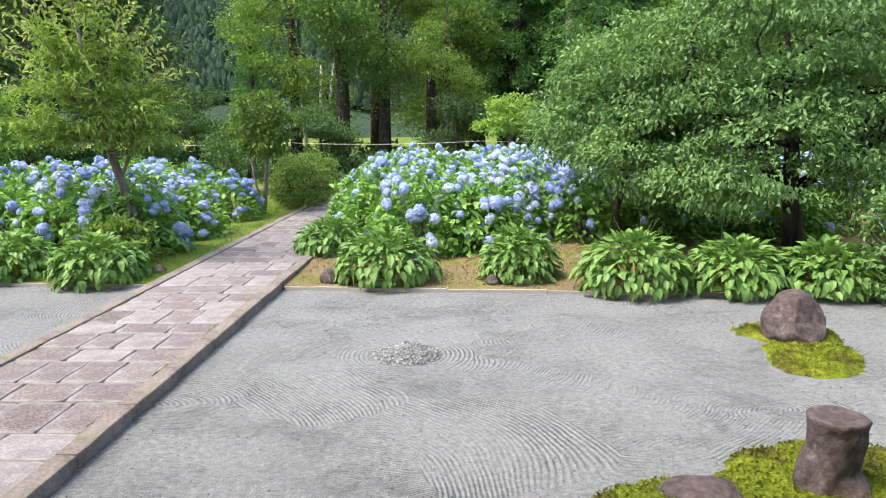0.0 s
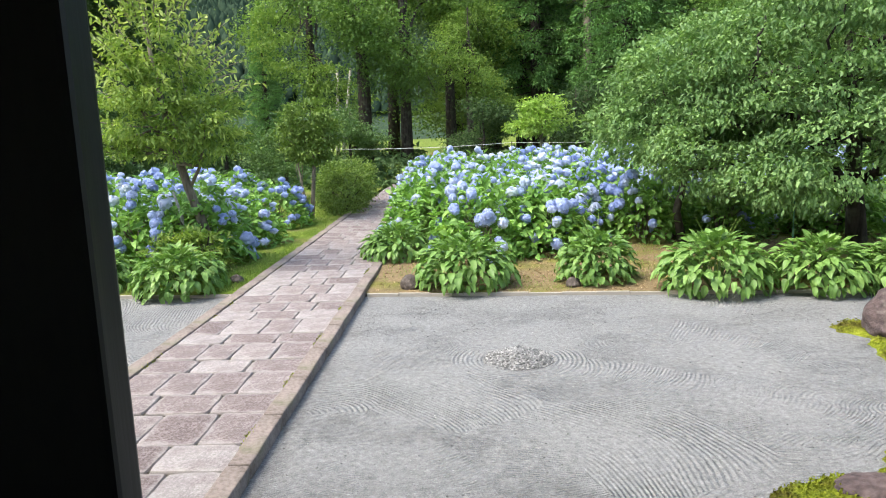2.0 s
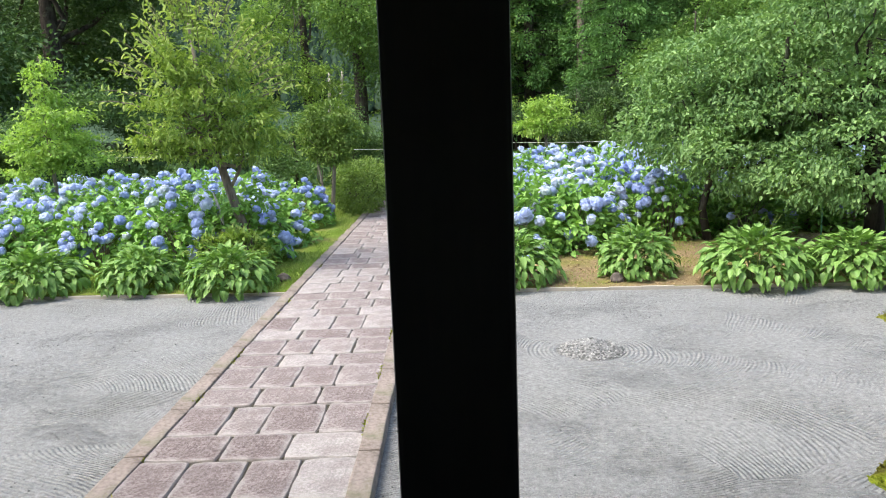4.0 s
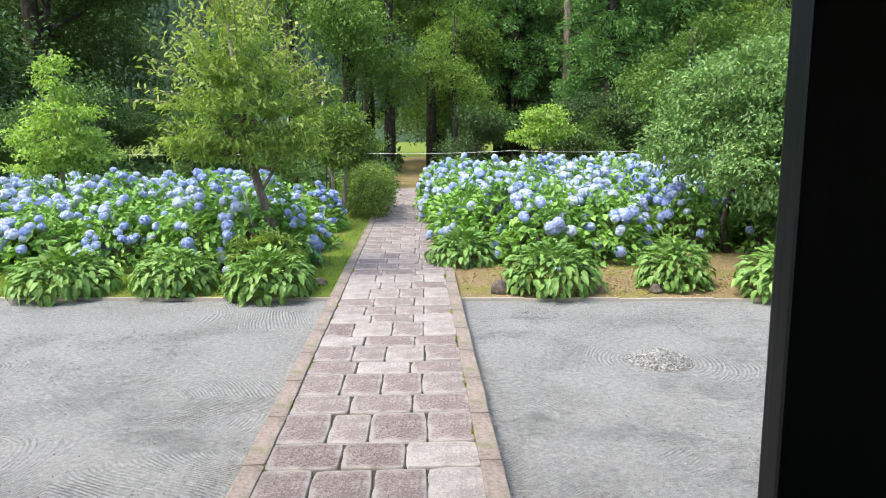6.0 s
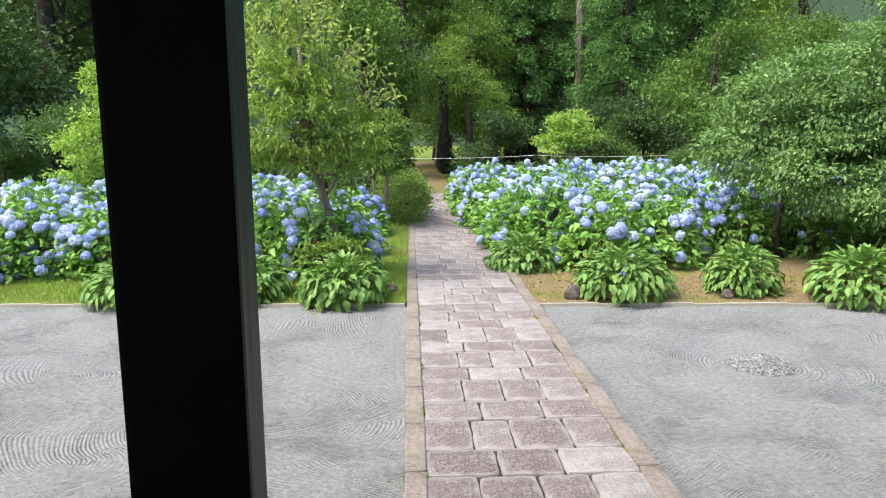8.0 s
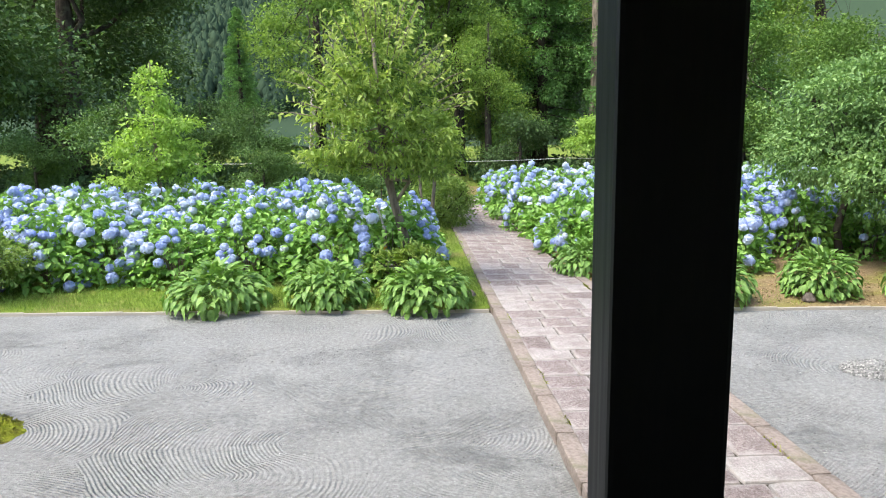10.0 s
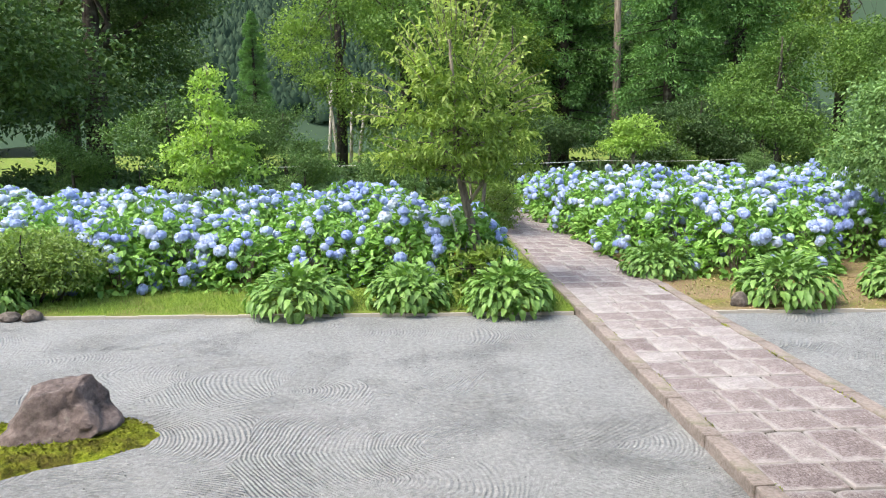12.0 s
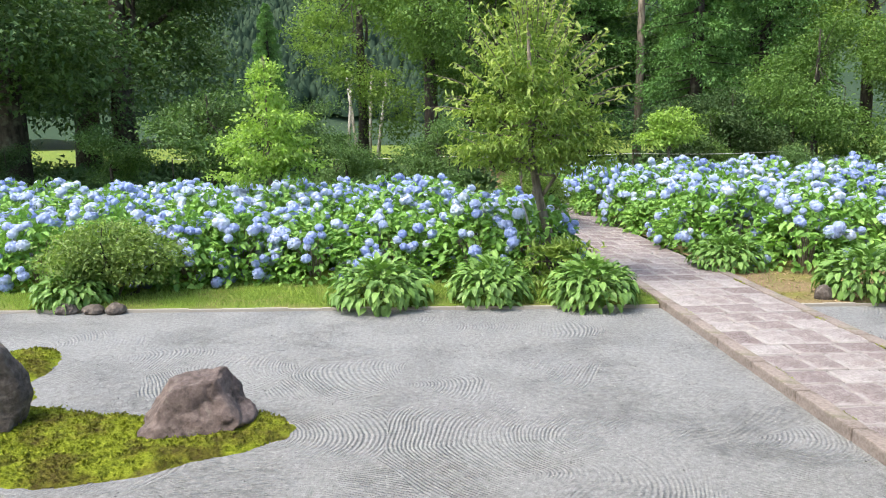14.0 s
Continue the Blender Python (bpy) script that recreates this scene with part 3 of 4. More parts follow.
def moss_island(circles, label, thick=0.05):
    step = 0.022
    c = np.array(circles)
    x0, x1 = (c[:, 0] - c[:, 2]).min() - 0.15, (c[:, 0] + c[:, 2]).max() + 0.15
    y0, y1 = (c[:, 1] - c[:, 2]).min() - 0.15, (c[:, 1] + c[:, 2]).max() + 0.15
    xs, ys = np.arange(x0, x1, step), np.arange(y0, y1, step)
    X, Y = np.meshgrid(xs, ys)
    d = np.full(X.shape, -9.0)
    for cx, cy, r in circles:
        e = r - np.hypot(X - cx, Y - cy)
        k = 0.12
        d = np.logaddexp(d / k, e / k) * k
    wob = np.vectorize(lambda a, b: 0.045 * noise.noise(Vector((a * 4, b * 4, 2))) + 0.03 * noise.noise(Vector((a * 13, b * 13, 5))))(X, Y)
    bumpy = np.vectorize(lambda a, b: 0.010 * noise.noise(Vector((a * 16, b * 16, 1))) + 0.012 * noise.noise(Vector((a * 5, b * 5, 7))))(X, Y)
    d = d + wob
    Z = thick * (1 - np.exp(-np.maximum(d, 0) / 0.06)) + bumpy * np.clip(d / 0.08, 0, 1) + np.minimum(d, 0) * 0.8 + 0.004
    keep = d > -0.03
    idx = np.arange(X.size).reshape(X.shape)
    ok = keep[:-1, :-1] & keep[:-1, 1:] & keep[1:, 1:] & keep[1:, :-1]
    f = np.stack([idx[:-1, :-1], idx[:-1, 1:], idx[1:, 1:], idx[1:, :-1]], -1)[ok]
    used, inv = np.unique(f, return_inverse=True)
    V = np.stack([X, Y, Z], -1).reshape(-1, 3)[used]
    me = mesh_from("moss", V, inv.reshape(-1, 4), MOSS)
    me.polygons.foreach_set("use_smooth", [True] * len(me.polygons))
    top = tagged(new("moss", me), label, "moss", kind="stuff")
    Q = V[V[:, 2] > 0.01]
    Q = Q[rng.integers(0, len(Q), len(Q) * 2)]
    Q = Q + rng.normal(size=Q.shape) * np.array([0.009, 0.009, 0.002])
    L = rng.uniform(0.010, 0.022, len(Q))
    put_part("moss_tufts", leaves("moss_tufts", Q, random_ways(len(Q), 0.9), random_ways(len(Q), 0.5), L, L * 0.7, MOSS, False), top, None, "fluffy tips of the moss", "stuff")
    return top


moss_island([(2.22, 5.66, 0.14), (2.55, 5.58, 0.22), (2.45, 5.2, 0.2), (2.28, 4.86, 0.2), (2.38, 4.95, 0.16)], "bright yellow-green moss island round a standing rock")
moss_island([(1.62, 3.34, 0.34), (2.1, 3.2, 0.44), (1.2, 3.08, 0.18), (0.9, 3.02, 0.18), (0.7, 3.0, 0.16), (1.5, 2.65, 0.45)], "yellow-green moss island round a column rock")
moss_island([(-6.75, 4.42, 0.29), (-7.2, 4.3, 0.36), (-7.6, 4.22, 0.44), (-8.2, 4.3, 0.56), (-8.75, 5.0, 0.38), (-8.9, 5.65, 0.33), (-8.85, 6.05, 0.22)], "yellow-green moss island with brown patches round two rocks")

mound = empty("gravel_mound", pose(-0.40, 5.1, 0))
tagged(mound, "small cone of loose grey gravel", "gravel mound")
bm = bmesh.new()
bmesh.ops.create_cone(bm, segments=48, radius1=0.25, radius2=0.02, depth=0.10, cap_ends=False, matrix=Matrix.Translation((0, 0, 0.05)))
bmesh.ops.subdivide_edges(bm, edges=[e for e in bm.edges if abs(e.verts[0].co.z - e.verts[1].co.z) > 0.05], cuts=10)
for v in bm.verts:
    v.co.z = max(v.co.z, 0.002) * 0.92 + 0.006 * noise.noise(v.co * 30)
part("cone", bm, GRAVEL, mound)
oct_v = np.array([(1, 0, 0), (0, 1, 0), (-1, 0, 0), (0, -1, 0), (0, 0, 1), (0, 0, -1)], float)
oct_f = np.array([(0, 1, 4), (1, 2, 4), (2, 3, 4), (3, 0, 4), (1, 0, 5), (2, 1, 5), (3, 2, 5), (0, 3, 5)])


def pebbles(places, size, material, name="pebbles"):
    n = len(places)
    s = size * rng.uniform(0.6, 1.4, (n, 1, 1)) * rng.uniform(0.7, 1.2, (n, 6, 1)) * np.array([1, 1, 0.7])
    a = rng.uniform(0, 6.28, n)
    R = np.zeros((n, 3, 3))
    R[:, 0, 0], R[:, 0, 1], R[:, 1, 0], R[:, 1, 1], R[:, 2, 2] = np.cos(a), -np.sin(a), np.sin(a), np.cos(a), 1
    v = np.einsum("nij,nkj->nki", R, oct_v[None] * s) + places[:, None]
    f = oct_f[None] + (np.arange(n) * 6)[:, None, None]
    return mesh_from(name, v.reshape(-1, 3), f.reshape(-1, 3), material)


PEBBLE = Nodes("pebble_grey")
PEBBLE = PEBBLE.done(PEBBLE.ramp(PEBBLE.island(), (0, (0.09, 0.092, 0.09)), (0.6, (0.20, 0.203, 0.197)), (1, (0.40, 0.40, 0.385))), 0.9)
r = 0.25 * np.sqrt(rng.uniform(0, 1, 1300))
a = rng.uniform(0, 6.28, 1300)
put_part("pebble_layer", pebbles(np.stack([r * np.cos(a), r * np.sin(a), 0.094 * (1 - r / 0.25) + 0.002], 1), 0.0105, PEBBLE), mound, kind="stuff")
# loose single pebbles scattered on the court
n = 5000
px, py = rng.uniform(-10, 4.5, n), rng.uniform(2.2, 6.6, n)
ok = (np.abs(px - PATH_X) > HALF + 0.03)
P = np.stack([px, py, np.full(n, 0.003)], 1)[ok]
P[:, 2] += [gentle(x, y) for x, y in P[:, :2]]
tagged(new("scattered_pebbles", pebbles(P, 0.006, PEBBLE)), "loose pale pebbles lying on the raked gravel", "gravel", kind="stuff")

# ---- planting: hostas ----


def hosta_leaf_mesh(length, width, arch, seed):
    """A heart-shaped blade with a sunk midrib and a drooping tip, on a short stalk."""
    rows = [(0.0, 0.10), (0.10, 0.72), (0.28, 1.0), (0.5, 0.93), (0.72, 0.62), (0.88, 0.28), (1.0, 0.02)]
    v = []
    for s, w in rows:
        x = length * s
        z = -arch * length * s * s + 0.012 * math.sin(seed + s * 5)
        for t in (-1, -0.5, 0, 0.5, 1):
            lift = 0.20 * width * (abs(t) ** 1.3) * (1 - 0.4 * s)
            back = -0.06 * length * abs(t) if s < 0.15 else 0
            v.append((x + back, t * width / 2 * w, z + lift * w + 0.004 * math.sin(seed * 3 + s * 9 + t * 4)))
    f = [(i * 5 + j, (i + 1) * 5 + j, (i + 1) * 5 + j + 1, i * 5 + j + 1) for i in range(len(rows) - 1) for j in range(4)]
    me = mesh_from("leaf", v, f, HOSTA_LEAF)
    me.polygons.foreach_set("use_smooth", [True] * len(me.polygons))
    return me


HOSTA_LEAVES = [hosta_leaf_mesh(0.21 * k, 0.118 * k, ar, i) for i, (k, ar) in enumerate(((1.0, 0.25), (1.1, 0.4), (0.9, 0.3), (1.0, 0.5), (0.8, 0.2), (1.15, 0.35)))]
STEM = leaf_material("hosta_stem", (0.04, 0.09, 0.02), (0.07, 0.13, 0.03), (0.1, 0.17, 0.04), 0.1)


def hosta(x, y, radius, height, label, count=390, scapes=0):
    top = empty("hosta", pose(x, y, 0.02))
    tagged(top, label, "hosta", "hostas along the gravel edge")
    for i in range(count):
        f = (i + 0.5) / count
        el = math.asin(min(1, f ** 0.85 * 1.02)) if f < 0.98 else 1.5
        az = i * 2.39996 + rng.normal() * 0.25
        el = max(0.02, el + rng.normal() * 0.07)
        rr = 0.82 + 0.22 * rng.uniform()
        d = Vector((math.cos(az), math.sin(az), 0))
        p = d * radius * rr * math.cos(el) * 0.95 + Vector((0, 0, height * rr * (0.20 + 0.80 * math.sin(el))))
        down = max(-1.0, 0.98 - 1.45 * el + rng.normal() * 0.2)
        m = Matrix.Translation(p) @ Matrix.Rotation(az + rng.normal() * 0.3, 4, "Z") @ Matrix.Rotation(down, 4, "Y") @ Matrix.Rotation(rng.normal() * 0.25, 4, "X") @ Matrix.Diagonal((*([radius / 0.44 * rng.uniform(0.33, 0.48)] * 3), 1))
        put_part("leaf", HOSTA_LEAVES[rng.integers(6)], top, m)
    bm = bmesh.new()
    for i in range(26):
        az = i * 2.4
        d = Vector((math.cos(az), math.sin(az), 0))
        tube(bm, [d * 0.03, d * radius * 0.4 + Vector((0, 0, height * 0.5)), d * radius * 0.75 + Vector((0, 0, height * 0.55))], [0.006, 0.005, 0.004], 4)
    tagged(part("stalk_base", bm, STEM, top), kind="stuff")
    for i in range(scapes):
        az = rng.uniform(0, 6.28)
        d = Vector((math.cos(az), math.sin(az), 0))
        part("flower_stalk", tube(bmesh.new(), [d * 0.03, d * 0.1 + Vector((0, 0, height * 0.9)), d * 0.24 + Vector((0, 0, height * 1.35))], [0.005, 0.004, 0.003], 5), GRASS, top)
    n = 260
    q = random_ways(n, 0.2)
    q[:, 2] = np.abs(q[:, 2])
    P = q * np.array([radius, radius, height]) * rng.uniform(0.5, 0.86, (n, 1)) + np.array([0, 0, 0.03])
    L = rng.uniform(0.08, 0.12, n)
    put_part("inner_leaves", leaves("inner_leaves", P, unit(q + random_ways(n) * 0.6 - np.array([0, 0, 0.3])), unit(q + np.array([0, 0, 0.7])), L, L * 0.6, HOSTA_LEAF), top, None, kind="stuff")
    return top


for x, y, r, h, what in (
    (-6.0, 7.62, 0.56, 0.44, "full green hosta clump spilling onto the gravel"),
    (-4.82, 7.64, 0.47, 0.43, "green hosta clump with arching broad leaves"),
    (-3.79, 7.42, 0.50, 0.45, "full green hosta clump beside the stone path"),
    (-1.64, 8.95, 0.48, 0.43, "green hosta clump with narrower leaves beside the path"),
    (-0.80, 7.43, 0.54, 0.50, "large green hosta clump beside a small stone"),
    (0.54, 7.5, 0.42, 0.50, "small upright green hosta clump on bare earth"),
    (1.60, 7.04, 0.56, 0.52, "large broad-leaved green hosta under the tree"),
    (2.55, 6.98, 0.52, 0.46, "dark green hosta clump in the tree's shade"),
    (3.32, 6.92, 0.52, 0.44, "dark green hosta clump in deep shade"),
    (4.15, 7.1, 0.5, 0.42, "dark green hosta clump in deep shade"),
    (-9.32, 7.95, 0.44, 0.36, "low green hosta clump under a small maple"),
):
    hosta(x, y, r, h, what, scapes=4 if 0 < x < 2 else 0)

# ---- planting: hydrangeas ----


def floret_head(seed, radius, n=75):
    """A round flower head: a core set all over with small four-sided florets."""
    i = np.arange(n) + 0.5
    z = 1 - 2 * i / n * 0.86
    az = i * 2.39996 + seed
    rr = np.sqrt(np.maximum(0, 1 - z * z))
    d = np.stack([rr * np.cos(az), rr * np.sin(az), z * 0.85], 1)
    P = d * radius * rng.uniform(0.88, 1.06, (n, 1))
    N = unit(d + rng.normal(size=(n, 3)) * 0.3)
    S = unit(np.cross(N, rng.normal(size=(n, 3))))
    U = np.cross(N, S)
    s = radius * 0.30 * (75 / n) ** 0.4
    v = np.stack([P + S * s, P + U * s, P - S * s, P - U * s, P + N * s * 0.35], 1)
    f = np.array([(0, 1, 4), (1, 2, 4), (2, 3, 4), (3, 0, 4)])[None] + (np.arange(n) * 5)[:, None, None]
    bm = bmesh.new()
    bmesh.ops.create_icosphere(bm, subdivisions=1, radius=radius * 0.86)
    cv = np.array([q.co[:] for q in bm.verts]) * np.array([1, 1, 0.85])
    bm.verts.index_update()
    cf = np.array([[q.index for q in t.verts] for t in bm.faces])
    bm.free()
    V = np.concatenate([v.reshape(-1, 3), cv])
    F = np.concatenate([f.reshape(-1, 3), cf + n * 5])
    return V, F


HEADS = [floret_head(s, r) for s, r in ((0, 0.066), (1, 0.074), (2, 0.060), (3, 0.050))]
FAR_HEAD = [floret_head(s, r, 20) for s, r in ((4, 0.066), (5, 0.072), (6, 0.058))]
HEAD_MESHES = [mesh_from("flower_head", V, F, BLOOM) for V, F in HEADS]


def bush_leaves(radius, height, count, size, fine):
    d = random_ways(count, 0.05)
    d[:, 2] = np.abs(d[:, 2])
    r = rng.uniform(0.62, 1.06, count) ** 0.7
    lump = np.array([1 + 0.18 * noise.noise(Vector(q) * 2.2 + Vector((radius * 40, 0, 0))) for q in d])
    P = d * np.array([radius, radius, height]) * (r * lump)[:, None]
    D = unit(d * np.array([1, 1, 0.25]) + random_ways(count) * 0.75)
    N = unit(d * 0.6 + np.array([0, 0, 0.9]) + rng.normal(size=(count, 3)) * 0.35)
    L = size * rng.uniform(0.65, 1.2, count)
    return leaves("foliage", P, D, N, L, L * 0.62, HYD_LEAF, fine)


FOLIAGE = [bush_leaves(0.62, 0.86, 980, 0.108, True) for _ in range(5)]


def head_places(count, low):
    el = np.arcsin(low + (1 - low) * rng.uniform(0, 1.0, count) ** 0.8)
    az = rng.uniform(0, 6.28, count)
    d = np.stack([np.cos(el) * np.cos(az), np.cos(el) * np.sin(az), np.sin(el)], 1)
    for i in range(1, count):
        if rng.uniform() < 0.5:
            d[i] = d[i - 1] + rng.normal(size=3) * 0.19
    d = unit(d)
    return d * np.array([0.64, 0.64, 0.90]) * rng.uniform(0.94, 1.07, (count, 1)), d


def far_heads(count):
    P, _ = head_places(count, 0.25)
    vs, fs, k = [], [], 0
    for p in P:
        V, F = FAR_HEAD[rng.integers(3)]
        vs.append(V * rng.uniform(0.75, 1.1) + p)
        fs.append(F + k)
        k += len(V)
    return mesh_from("flower_mass", np.concatenate(vs), np.concatenate(fs), BLOOM)


FAR_HEADS = [far_heads(c) for c in (38, 44, 50, 41)]
CORE = []
for _ in range(3):
    bm = bmesh.new()
    for i in range(16):
        az = i * 2.4
        d = Vector((math.cos(az), math.sin(az), 0))
        q = d * 0.42 * rng.uniform(0.4, 1.0) + Vector((0, 0, 0.62 * rng.uniform(0.8, 1.1)))
        tube(bm, [d * 0.06, d * 0.12 + Vector((0, 0, 0.3)), q], [0.009, 0.007, 0.004], 5)
    CORE.append(mesh_of(bm, "stems", BARK))


def hydrangea(x, y, scale, near, blooms, tall=1.0):
    m = pose(x, y, bed_height(x, y) - 0.02, 0, 0, rng.uniform(0, 360)) @ Matrix.Diagonal((scale, scale, scale * tall, 1))
    top = empty("hydrangea_bush", m)
    tagged(top, "hydrangea bush with round blue flower heads in full bloom", "hydrangea", "hydrangea bed")
    put_part("foliage", FOLIAGE[rng.integers(5)], top)
    put_part("woody_base", CORE[rng.integers(3)], top)
    if near:
        P, d = head_places(blooms, -0.05)
        for p, q in zip(P, d):
            w = rng.uniform(0.72, 1.12)
            mm = Matrix.Translation(p) @ Vector(q + np.array([0, 0, 0.8])).to_track_quat("Z", "X").to_matrix().to_4x4() @ Matrix.Diagonal((w, w, w, 1))
            put_part("flower_head", HEAD_MESHES[rng.integers(4)], top, mm)
    else:
        put_part("flower_mass", FAR_HEADS[rng.integers(4)], top, None, kind="stuff")
    return top


def left_front(x):
    if x < -9.0:
        return 8.1
    if x < -8.3:
        return 8.1 + (x + 9.0) * 0.65
    if x < -6.4:
        return 8.55
    return max(8.1, 8.55 - (x + 6.4) * 1.2)


def right_front(x):
    return 8.95 - 0.36 * (x + 1.6) if x < 0.4 else 8.4 + 0.3 * (x - 0.4)


def fill_bed(x0, x1, front, back, step):
    y = 7.5
    row = 0
    while y < 19:
        x = x0 + (step / 2 if row % 2 else 0)
        while x < x1:
            qx, qy = x + rng.normal() * 0.10, y + rng.normal() * 0.10
            x += step
            if front(qx) + 0.35 <= qy <= back(qx):
                near = qy < front(qx) + 1.9
                yield qx, qy, (2 if qy < front(qx) + 0.85 else 1) if near else 0
        y += step * 0.86
        row += 1


for x, y, near in fill_bed(-14.5, -3.95, left_front, lambda x: 14.2 if x < -4.6 else 12.4, 0.86):
    hydrangea(x, y, rng.uniform(0.88, 1.06), near, int(rng.integers(30, 43)) + (14 if near == 2 else 0), rng.uniform(0.9, 1.05))
for x, y, near in fill_bed(-1.52, 5.4, right_front, lambda x: 18.0, 0.86):
    shade = x > 1.6
    hydrangea(x, y, rng.uniform(0.9, 1.08), near, int(rng.integers(12, 18)) if shade else int(rng.integers(32, 46)) + (20 if near == 2 else 0), rng.uniform(0.95, 1.12))

# ---- trees near the court ----
t = tree("plum_tree", [(0, 0, 0), (-0.08, 0, 0.45), (-0.20, -0.03, 0.85), (-0.30, -0.08, 1.28), (-0.33, -0.2, 1.65), (-0.36, -0.3, 2.1), (-0.4, -0.35, 2.6)], [0.068, 0.056, 0.050, 0.044, 0.036, 0.026, 0.012],
         [(-0.42, -0.35, 2.4, 0.36, 0.36, 0.42), (-0.85, -0.2, 1.58, 0.42, 0.40, 0.26), (0.15, -0.25, 1.55, 0.44, 0.42, 0.28), (-0.35, -0.45, 1.62, 0.5, 0.42, 0.32), (-0.18, -0.2, 2.0, 0.42, 0.38, 0.28), (-0.62, -0.25, 2.0, 0.34, 0.34, 0.28), (-0.85, -0.1, 1.36, 0.36, 0.34, 0.16), (0.25, -0.2, 1.34, 0.42, 0.36, 0.18), (-0.3, -0.3, 1.3, 0.4, 0.3, 0.14)],
         170, 42, 0.06, 0.072, 0.36, PLUM_LEAF, BARK, "small leaning plum tree with thin yellow-green leaves", limbs=16, fine=True, shell=0.4,
         forks=[([(-0.20, -0.03, 0.85), (-0.02, -0.1, 1.1), (0.1, -0.15, 1.5)], [0.022, 0.018, 0.012]), ([(-0.28, -0.06, 1.2), (-0.5, -0.1, 1.5), (-0.75, -0.15, 1.85)], [0.038, 0.028, 0.014])])
# long thin shoots that stand out of the crown
bm = bmesh.new()
shoots = []
for i in range(110):
    az, el = rng.uniform(0, 6.28), rng.uniform(-0.1, 1.4)
    d = Vector((math.cos(az) * math.cos(el), math.sin(az) * math.cos(el), math.sin(el)))
    p0 = Vector((-0.35, -0.3, 1.85)) + Vector((d.x * 0.55 * (1.3 - 0.5 * d.z), d.y * 0.45, d.z * 0.85))
    p1 = p0 + d * rng.uniform(0.2, 0.46) + Vector((0, 0, 0.06))
    tube(bm, [p0, p0.lerp(p1, 0.5) + Vector((0, 0, 0.02)), p1], [0.005, 0.004, 0.002], 4)
    for j in range(10):
        shoots.append((p0.lerp(p1, j / 9), d))
tagged(part("shoot_wood", bm, BARK, t), kind="stuff")
P = np.array([s[0][:] for s in shoots])
D = unit(np.array([s[1][:] for s in shoots]) * 0.5 + random_ways(len(shoots)))
put_part("shoot_foliage", leaves("shoot_foliage", P, D, random_ways(len(P), 0.8), rng.uniform(0.06, 0.10, len(P)), rng.uniform(0.024, 0.036, len(P)), SHOOT_LEAF), t)
at(t, pose(-3.9, 8.73, 0.04) @ Matrix.Diagonal((1.04, 1.04, 1.12, 1)))

stub = empty("dead_branch", pose(-4.2, 8.68, 0.05))
tagged(stub, "pale dead branch with an orange tape leaning by the plum", "branch")
part("wood", tube(bmesh.new(), [(0.12, -0.1, 0.0), (0.02, -0.02, 0.22), (-0.04, 0.04, 0.42), (-0.03, 0.02, 0.62), (-0.12, 0.05, 0.92)], [0.028, 0.027, 0.022, 0.02, 0.012], 8), BARK_PALE, stub, smooth=True)
part("tape", tube(bmesh.new(), [(-0.033, 0.03, 0.36), (-0.042, 0.042, 0.42)], [0.029, 0.027], 10), ORANGE, stub)

t = tree("small_tree", [(0, 0, 0), (0.05, 0, 0.5), (0.1, 0, 1.0), (0.08, 0, 1.5)], [0.04, 0.034, 0.028, 0.015],
         [(0.02, 0, 1.62, 0.38, 0.38, 0.34), (-0.22, 0, 1.35, 0.28, 0.3, 0.25), (0.26, 0, 1.35, 0.28, 0.3, 0.25), (0.0, 0, 1.08, 0.32, 0.3, 0.15)], 270, 26, 0.05, 0.06, 0.5, HEDGE_LEAF, BARK, "small clipped tree with a round dark green crown", limbs=8, fine=False,
         forks=[([(0, 0, 0.05), (-0.12, 0, 0.5), (-0.2, 0, 1.1)], [0.026, 0.02, 0.012])])
at(t, pose(-3.55, 12.65, 0.05) @ Matrix.Diagonal((1.05, 1.05, 1.1, 1)))


def shrub(name, x, y, blobs, clusters, per, spread, leaf, width, material, label, category="shrub", fine=False, hang=0.0, shell=0.7):
    top = empty(name, pose(x, y, 0.02))
    tagged(top, label, category)
    bm = bmesh.new()
    C, _ = crown_points(blobs, 12, 0.4)
    for c in C:
        tube(bm, bent((rng.normal() * 0.05, rng.normal() * 0.05, 0), c), [0.022 - 0.003 * j for j in range(6)], 5)
    tagged(part("stem_base", bm, BARK_DARK, top), kind="stuff")
    put_part("foliage", crown_mesh("foliage", blobs, clusters, per, spread, leaf, width, material, fine, shell, hang), top)
    return top


shrub("hedge_bush", -3.25, 14.3, [(0, 0, 0.5, 0.56, 0.7, 0.54), (0.08, -0.7, 0.46, 0.5, 0.6, 0.48), (0, 0.9, 0.52, 0.56, 0.7, 0.54)], 900, 18, 0.045, 0.05, 0.5, HEDGE_LEAF, "rounded clipped dark green hedge bush beside the path", "bush")
shrub("round_bush", 3.98, 6.6, [(0, 0, 0.50, 0.55, 0.5, 0.55), (0.4, 0.1, 0.4, 0.5, 0.5, 0.42)], 340, 18, 0.05, 0.055, 0.5, CHERRY_LEAF, "rounded bush with small light green leaves", "bush", True)
shrub("maple_shrub", -8.98, 8.12, [(0, 0, 0.62, 0.52, 0.42, 0.24), (-0.3, 0, 0.4, 0.38, 0.38, 0.24), (0.32, 0, 0.45, 0.42, 0.36, 0.24)], 300, 24, 0.07, 0.05, 0.5, MAPLE_LEAF, "low spreading maple shrub with fine soft green leaves", "shrub", True)
